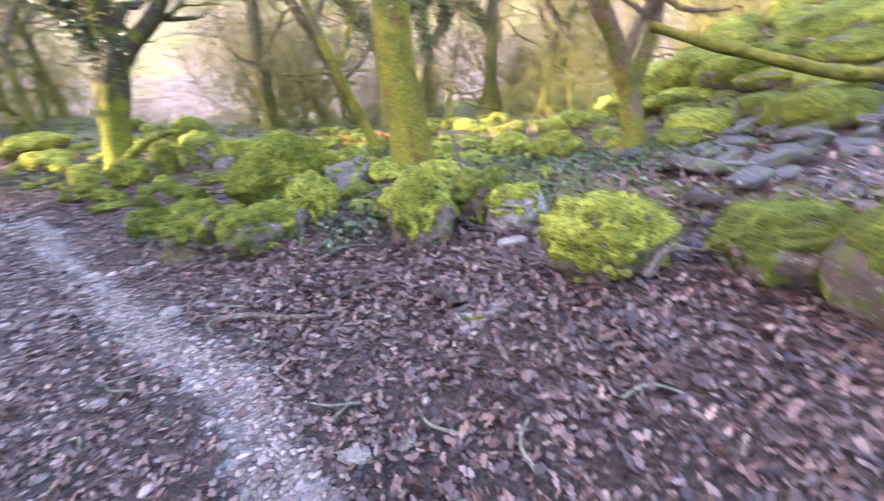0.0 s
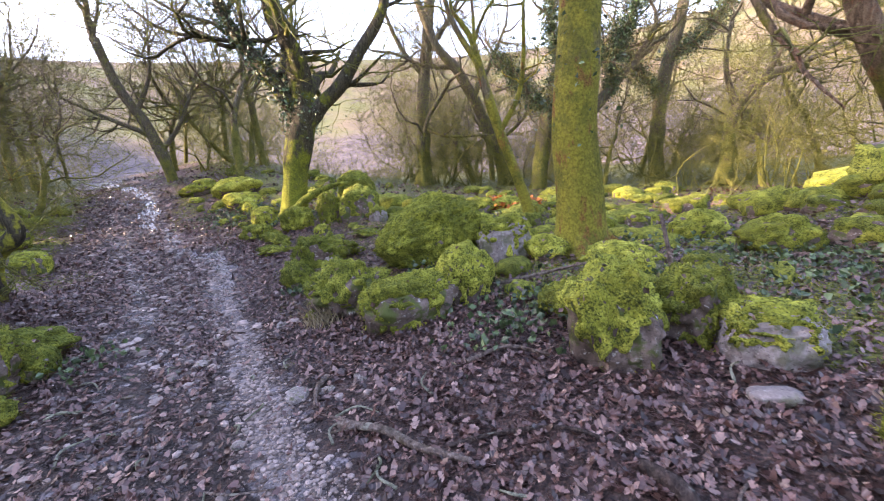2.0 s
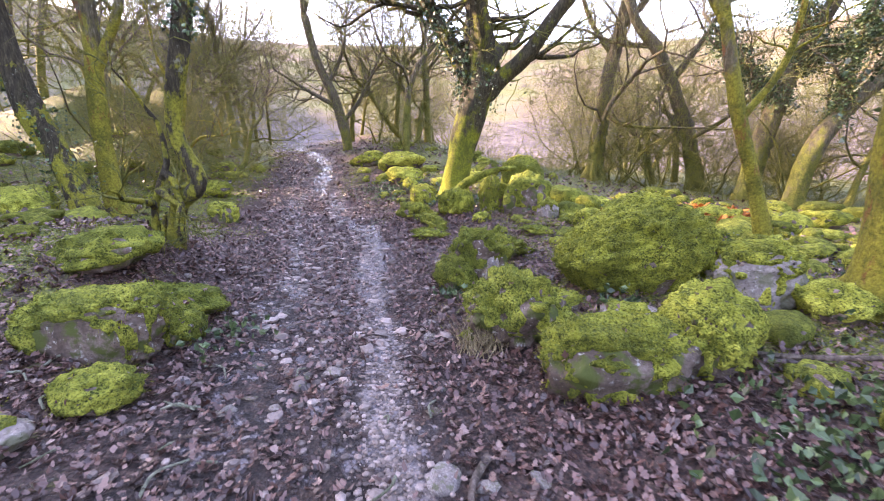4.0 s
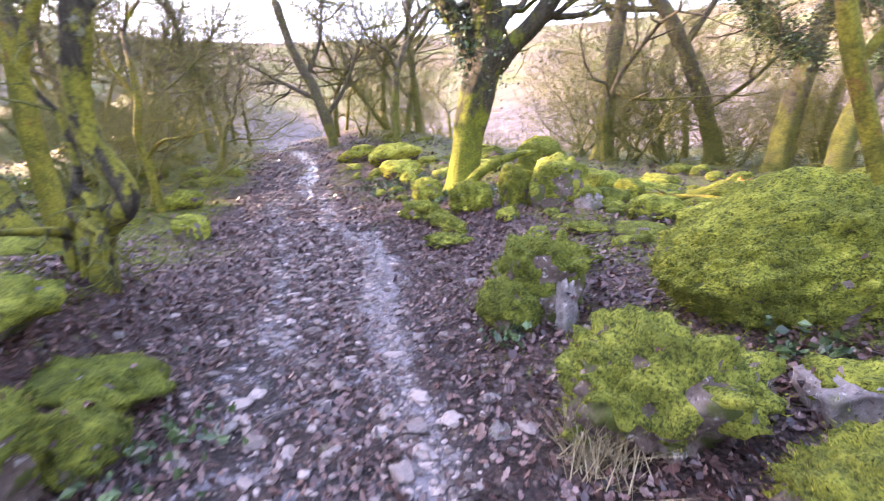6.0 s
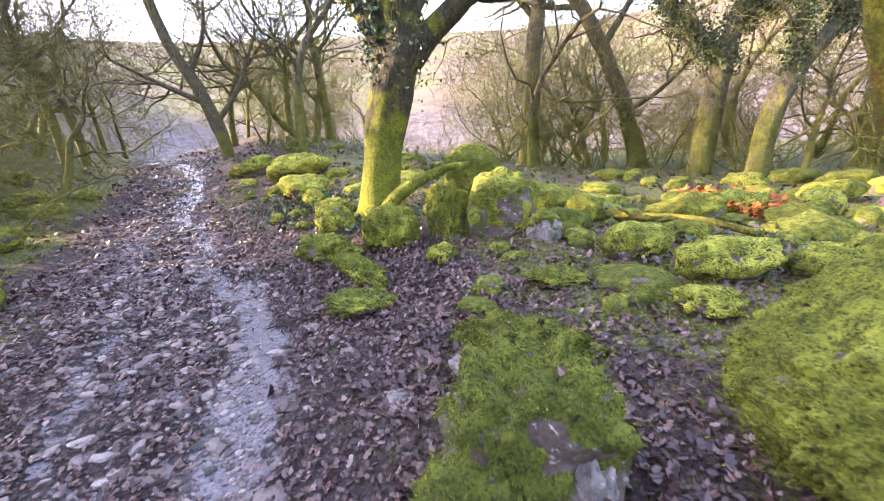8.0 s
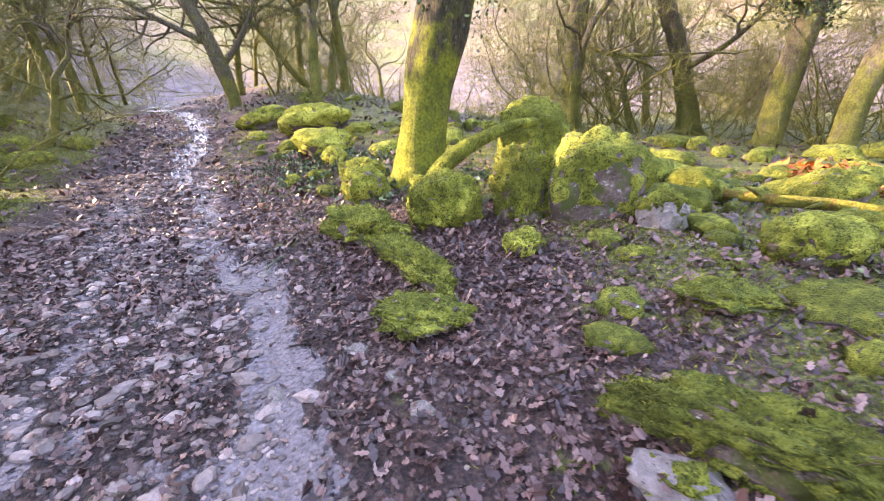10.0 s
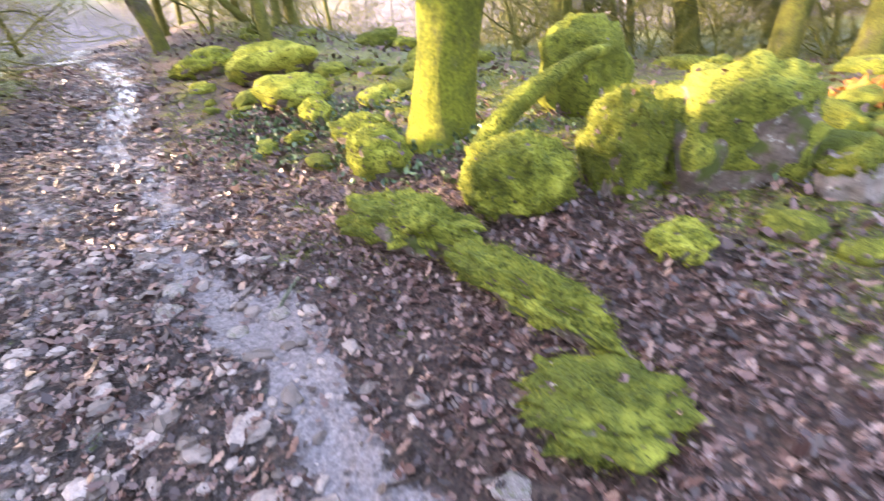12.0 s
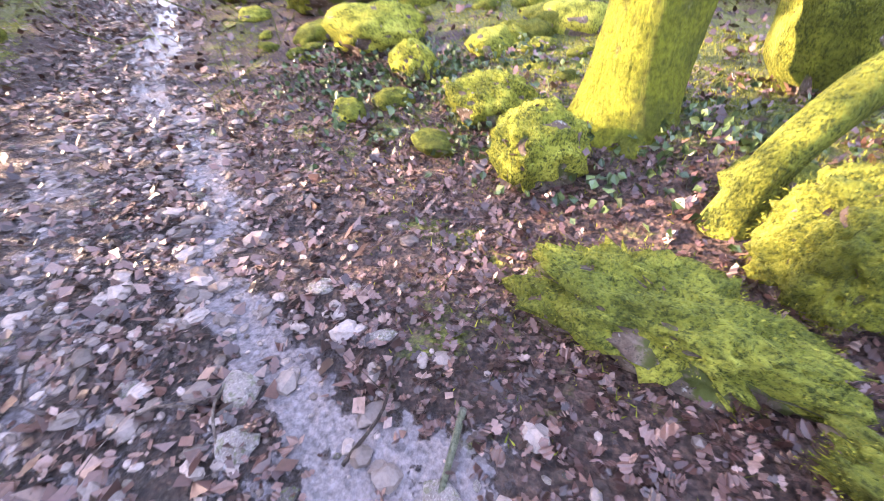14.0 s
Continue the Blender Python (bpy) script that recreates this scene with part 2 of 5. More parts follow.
BARK_WOOD = make_bark("thicket_bark", (0.035, 0.03, 0.02), (0.13, 0.11, 0.072), (0.26, 0.22, 0.15), (0.2, 0.2, 0.04), 0.55, 0.72, 4.0)
TWIG = make_bark("twig_bark", (0.042, 0.038, 0.023), (0.145, 0.13, 0.072), (0.28, 0.255, 0.15), (0.21, 0.215, 0.055), 0.48, 0.7, 8.0)
STICK = make_bark("stick_bark", (0.02, 0.014, 0.012), (0.07, 0.05, 0.042), (0.17, 0.13, 0.11), (0.1, 0.1, 0.02), 0.9, 1.1, 0.3)
LICHEN = make_bark("lichened_stick", (0.09, 0.085, 0.06), (0.26, 0.25, 0.19), (0.48, 0.5, 0.4), (0.29, 0.3, 0.22), 0.5, 0.6, 0.3)
DEADWOOD = make_bark("dead_wood", (0.05, 0.035, 0.028), (0.19, 0.145, 0.12), (0.36, 0.3, 0.26), (0.12, 0.13, 0.03), 0.9, 1.1, 0.3)
LITTER = make_leaf("fallen_leaf", [(0.0, (0.02, 0.008, 0.006)), (0.35, (0.066, 0.027, 0.021)), (0.65, (0.135, 0.064, 0.051)), (0.9, (0.2, 0.108, 0.087)), (1.0, (0.31, 0.2, 0.165))], 0.37, 0.65)
ORANGE = make_leaf("bracken_orange", [(0.0, (0.25, 0.07, 0.015)), (1.0, (0.55, 0.2, 0.04))], 0.7, 0.3)
IVY = make_leaf("ivy_leaf", [(0.0, (0.015, 0.035, 0.012)), (0.5, (0.045, 0.09, 0.028)), (1.0, (0.14, 0.21, 0.08))], 0.4, 0.5)
STRAW = make_leaf("dry_grass", [(0.0, (0.2, 0.15, 0.08)), (1.0, (0.42, 0.36, 0.22))], 0.8, 0.2)


# ---- the lie of the land ----
rng = random.Random(7)
nrg = np.random.default_rng(11)


def smooth(a, b, v):
    t = np.clip((v - a) / (b - a), 0, 1)
    return t * t * (3 - 2 * t)


def wob(x, y, f, ph=0.0):
    """A cheap smooth wobble of the ground, about -1 to 1."""
    return (np.sin(x * f + 1.3 * np.sin(y * f * 0.7 + ph)) + np.sin(y * f * 1.13 + 1.7 * np.sin(x * f * 0.8 + 2 * ph)) + np.sin((x + y) * f * 0.61 + ph)) / 3


def land(x, y):
    """Height of the ground: a gentle side slope with a sunk path, a bank on either hand, then the valley and its hills,
    and added rises that keep the sun off the path.
    """
    x, y = np.asarray(x, float), np.asarray(y, float)
    s, n = -0.77 * x + 0.63 * y, 0.63 * x + 0.77 * y
    z = 0.1796 - 0.03661 * s - 0.01657 * n + 0.00678 * s * n * np.exp(-(n / 8) ** 2) - 0.05791 * np.exp(-(n / 1.3) ** 2)
    z = z + 0.28691 * np.exp(-((n - 4) / 2.2) ** 2) + 0.16105 * np.exp(-((n + 5) / 3) ** 2) + 0.00473 * s * s / (1 + s * s / 900) + 0.04194 * np.tanh((n - 7) / 3)
    z = z + 0.10 * np.logaddexp(0, (-n - 4.5) * 1.5) / 1.5
    z = z + 0.095 * np.logaddexp(0, (s - 13.5) * 0.8) / 0.8 * np.exp(-(np.maximum(n, 0) / 7) ** 2)
    z = z + 0.75 * smooth(-0.9, -2.1, n) * np.exp(-((s - 7.3) / 1.7) ** 2)
    r = np.hypot(x + 4, y - 6)
    near = 1 - smooth(24, 45, r)
    far = -7 * smooth(28, 75, r) + 84 * smooth(70, 330, r) + 6 * wob(x, y, 0.021) * smooth(60, 160, r) + 0.9
    z = z * near + far * (1 - near)
    z = z + 1.9 * np.exp(-((x - 6.8) / 2.9) ** 2 - ((y - 8.6) / 4.2) ** 2)
    # rises added towards the sun to shade the path, the last one unseen
    a, q = -0.93 * x - 0.36 * y, 0.36 * x - 0.93 * y
    z = z + 3.4 * np.exp(-((a - 25.5) / 2.6) ** 2 - ((q + 24.5) / 3.0) ** 2)
    z = z + 2.4 * np.exp(-((a - 22) / 2.6) ** 2 - ((q + 17.5) / 3.2) ** 2)
    z = z + 1.3 * np.exp(-((a - 15.2) / 1.9) ** 2 - ((q + 13.6) / 2.4) ** 2)
    z = z + 7 * (1 + np.tanh((q + 10.2) / 1.2)) * np.exp(-((a - 29) / 7) ** 2)
    return z


def rough_land(x, y):
    z = land(x, y)
    off = 1 - path_mask(x, y)
    return z + 0.012 * wob(x, y, 5.1, 1) + 0.008 * wob(x, y, 13.0, 2) + off * (0.03 * wob(x, y, 2.3, 4) + 0.02 * wob(x, y, 7.7, 3)) - 0.02 * track_mask(x, y, 0.16)


def near_line(x, y, line, width):
    """1 on a polyline, falling to 0 a width away."""
    x, y = np.asarray(x, float), np.asarray(y, float)
    best = np.full(x.shape, 1e9)
    for (ax, ay), (bx, by) in zip(line, line[1:]):
        dx, dy = bx - ax, by - ay
        t = np.clip(((x - ax) * dx + (y - ay) * dy) / (dx * dx + dy * dy), 0, 1)
        best = np.minimum(best, np.hypot(x - ax - t * dx, y - ay - t * dy))
    return np.clip(1.5 - best / width, 0, 1)


TRACK = [(-0.6, 0.9), (-1.3, 2.0), (-2.2, 2.6), (-2.9, 3.15), (-3.55, 3.8), (-4.5, 4.5), (-5.5, 5.25), (-6.3, 6.05), (-7.1, 6.75), (-8.3, 7.3), (-9.4, 7.75), (-10.0, 8.35), (-11.0, 9.05), (-12.7, 9.7), (-15.7, 12.2), (-18.5, 14.0), (-20.5, 14.8), (-23.5, 15.6), (-26.0, 18.0)]
TRACK_LEFT = [(-3.7, 2.8), (-4.6, 3.45), (-5.35, 4.0), (-6.1, 4.65), (-7.2, 5.4), (-8.0, 5.9), (-9.4, 6.7), (-10.6, 7.5), (-12.2, 8.3)]
MIDDLE = [(0.6, -0.6), (-1.9, 1.5), (-3.9, 3.3), (-6.2, 5.2), (-8.6, 6.75), (-10.6, 8.05), (-13.0, 9.4), (-16.0, 11.7), (-19.2, 13.9), (-23.0, 15.4), (-26.0, 18.0)]


def path_mask(x, y):
    return near_line(x, y, MIDDLE, 1.15 + 0.12 * wob(np.asarray(x, float), np.asarray(y, float), 1.7))


def track_mask(x, y, w=0.2):
    x, y = np.asarray(x, float), np.asarray(y, float)
    w = w * (0.75 + 0.75 * wob(x, y, 2.1, 7) + 0.4 * wob(x, y, 6.3, 8)).clip(0.4, 2.0)
    jx, jy = x + 0.12 * wob(x, y, 4.0, 5), y + 0.12 * wob(x, y, 3.4, 6)
    return np.maximum(near_line(jx, jy, TRACK, w), 0.7 * near_line(jx, jy, TRACK_LEFT, w * 0.7))


def moss_mask(x, y):
    off = 1 - path_mask(x, y)
    n = 0.63 * x + 0.77 * y
    clear = np.exp(-((x - 0.6) / 2.0) ** 2 - ((y - 1.6) / 2.3) ** 2)
    return np.clip(off * (0.45 + 0.5 * wob(x, y, 1.25, 3) + 0.7 * smooth(1.9, 3.8, n) + 0.62 * smooth(-1.5, -3.0, n)) - 0.9 * clear - 0.8 * np.exp(-((x - 3.6) / 2.0) ** 2 - ((y - 4.4) / 1.5) ** 2), 0, 1)


def axis_steps(lo, hi, fine, reach):
    core = np.arange(lo, hi, fine)
    out, d, p = [], fine, 0.0
    while p < reach:
        d *= 1.09
        p += d
        out.append(p)
    out = np.array(out)
    return np.concatenate([(lo - out)[::-1], core, core[-1] + out])


def mesh_object(name, verts, faces, mat, parent=None, smooth_shade=True, label=""):
    me = bpy.data.meshes.new(name)
    me.from_pydata([tuple(v) for v in verts] if not isinstance(verts, list) else verts, [], faces.tolist() if isinstance(faces, np.ndarray) else faces)
    me.materials.append(mat)
    if smooth_shade:
        me.polygons.foreach_set("use_smooth", [True] * len(me.polygons))
    me.update()
    ob = new(name, me)
    if parent is not None:
        ob.parent = parent
    if label:
        ob["label"] = label
    return ob


def build_ground():
    xs, ys = axis_steps(-13.0, 3.2, 0.07, 700), axis_steps(-1.5, 11.5, 0.07, 700)
    gx, gy = np.meshgrid(xs, ys)
    x, y = gx.ravel(), gy.ravel()
    z = rough_land(x, y)
    w = len(xs)
    i = (np.arange(len(ys) - 1)[:, None] * w + np.arange(w - 1)[None]).ravel()
    faces = np.stack([i, i + 1, i + w + 1, i + w], 1)
    ob = mesh_object("ground", np.stack([x, y, z], 1).tolist(), faces, GROUND)
    me = ob.data
    masks = {
        "path": path_mask(x, y),
        "wet": np.maximum((0.55 + 0.45 * smooth(-3.5, -6.0, x)) * track_mask(x, y, 0.34), 0.52 * path_mask(x, y) * smooth(-1.0, -3.0, x)),
        "grit": near_line(x + 0.1 * wob(x, y, 3, 1), y + 0.1 * wob(x, y, 3.3, 2), TRACK[:9], 0.13) * smooth(-9.5, -4, x),
        "moss": moss_mask(x, y),
        "away": smooth(14, 75, np.hypot(x + 4, y - 6)),
    }
    for key, v in masks.items():
        at = me.attributes.new(key, "FLOAT", "POINT")
        at.data.foreach_set("value", v.astype(np.float32))
    return tagged(ob, "muddy woodland floor with leaf litter, moss and a wet stony path", "ground", kind="structure")


ground = build_ground()


# ---- rocks ----
ICO = {}
CAUGHT = []


def ico(level):
    if level not in ICO:
        bm = bmesh.new()
        bmesh.ops.create_icosphere(bm, subdivisions=level, radius=1)
        bm.verts.ensure_lookup_table()
        ICO[level] = (np.array([v.co[:] for v in bm.verts]), [tuple(v.index for v in f.verts) for f in bm.faces])
        bm.free()
    return ICO[level]


def fbm(p, f, seed):
    return noise.fractal(Vector((p[0] * f + seed * 7.1, p[1] * f - seed * 3.3, p[2] * f + seed)), 0.6, 2.1, 4)


def rock_shape(w, d, h, seed, level, square, lumpy):
    """Verts of a boulder that stands on z = 0 and reaches a little below it."""
    u, faces = ico(level)
    rnd = random.Random(seed)
    cut = u.copy()
    for k in range(9 if level < 6 else 0):
        axis = np.array([rnd.gauss(0, 1), rnd.gauss(0, 1), rnd.gauss(0.1, 0.7)])
        axis /= np.linalg.norm(axis)
        over = np.maximum(0, cut @ axis - rnd.uniform(0.76, 0.98))
        cut = cut - over[:, None] * axis[None] * 0.85
    sg = np.sign(cut) * np.abs(cut) ** square
    sg = sg / np.abs(sg).max(0)[None]
    seat = 0.3
    half = np.array([w / 2, d / 2, h * (1 - seat)])
    n1 = np.array([fbm(v, 0.9, seed) for v in u])
    n2 = np.array([fbm(v, 2.6, seed + 40) for v in u])
    n3 = np.array([fbm(v, 8.0, seed + 80) for v in u])
    p = sg * half * (1 + lumpy * 0.16 * n1 + lumpy * 0.09 * n2 + 0.025 * n3)[:, None]
    foot = smooth(0.15 * h, -0.3 * h, p[:, 2])
    p[:, :2] *= (1 - (0.1 if level < 6 else 0.24) * foot)[:, None]
    tilt = 0.12 * math.sin(seed * 2.7)
    if level == 6:
        p[:, 2] *= 0.55 + 0.45 * smooth(-1.0 * w / 2, 0.05 * w / 2, p[:, 0])
    p[:, 2] += p[:, 0] * tilt + h * seat
    return p, faces, u, n1, n2, n3


def boulder(name, x, y, w, d, h, rot=0.0, moss=0.5, seed=1, level=4, square=0.75, lumpy=1.0, stone=None, cushion=None, fronds=900, label="", group="", sink=0.0):
    """A stone with a moss cushion that lies over its upper faces."""
    z = float(land(x, y)) - sink
    p, faces, u, n1, n2, n3 = rock_shape(w, d, h, seed, level, square, lumpy)
    root = new(name)
    root.matrix_basis = pose(x, y, z, 0, 0, rot)
    mesh_object("stone", p.tolist(), faces, stone or STONE, root)
    if moss > -0.9:
        up = u[:, 2]
        f1 = np.array([fbm(v, 2.2, seed + 11) for v in u])
        cover = smooth(-0.12, 0.18, up * (0.9 if level < 6 else 0.6) + 0.8 * f1 + moss - (0.28 if level < 6 else 0.15))
        cover *= smooth(-0.6, -0.25, up + 0.3 * f1)
        crack = np.array([fbm(v, 1.5 + 0.5 * w, seed + 57) for v in u])
        cover *= 1 - (0.95 if level < 6 else 0.55) * np.exp(-(crack / 0.075) ** 2) * smooth(0.25, 0.05, np.abs(n2) * 0.6)
        lumps = 0.5 + 0.8 * np.array([fbm(v, 6.5 * max(w, 0.5) / 0.8, seed + 23) for v in u]) + 0.5 * n3
        scale = min(1.0, 0.35 + w * 0.6)
        out = -0.03 + cover * (0.044 + 0.027 * lumps * scale + 0.025 * np.abs(n2) * scale)
        q = p + u * out[:, None]
        cush = mesh_object("moss_cushion", q.tolist(), faces, cushion or MOSS, root, label="yellow-green moss growing over the stone")
        fronds = int(fronds * 1.9)
        if fronds:
            ok = np.nonzero(cover > 0.6)[0]
            if len(ok):
                pick = nrg.choice(ok, fronds)
                nb = q[nrg.choice(ok, fronds)]
                base = q[pick] + nrg.normal(0, 0.4, (fronds, 1)) * 0.02 + nrg.normal(0, 0.012, (fronds, 3))
                tip = base + (u[pick] + nrg.normal(0, 0.6, (fronds, 3))) * (0.004 + 0.011 * nrg.random((fronds, 1)) ** 2)
                side = nrg.normal(0, 0.0016, (fronds, 3))
                v = np.stack([base - side, base + side, tip], 1).reshape(-1, 3)
                mesh_object("moss_fronds", v.tolist(), np.arange(fronds * 3).reshape(-1, 3), FROND, cush, False)
    if level > 3:
        top = np.nonzero(u[:, 2] > 0.25)[0]
        c, sn = math.cos(radians(rot)), math.sin(radians(rot))
        for i in rng.sample(list(top), min(len(top), 5 + int(14 * w))):
            px, py, pz = (p[i] + u[i] * 0.02).tolist()
            CAUGHT.append((x + px * c - py * sn, y + px * sn + py * c, z + pz))
    return tagged(root, label or "limestone boulder capped with thick green moss", "rock", group)


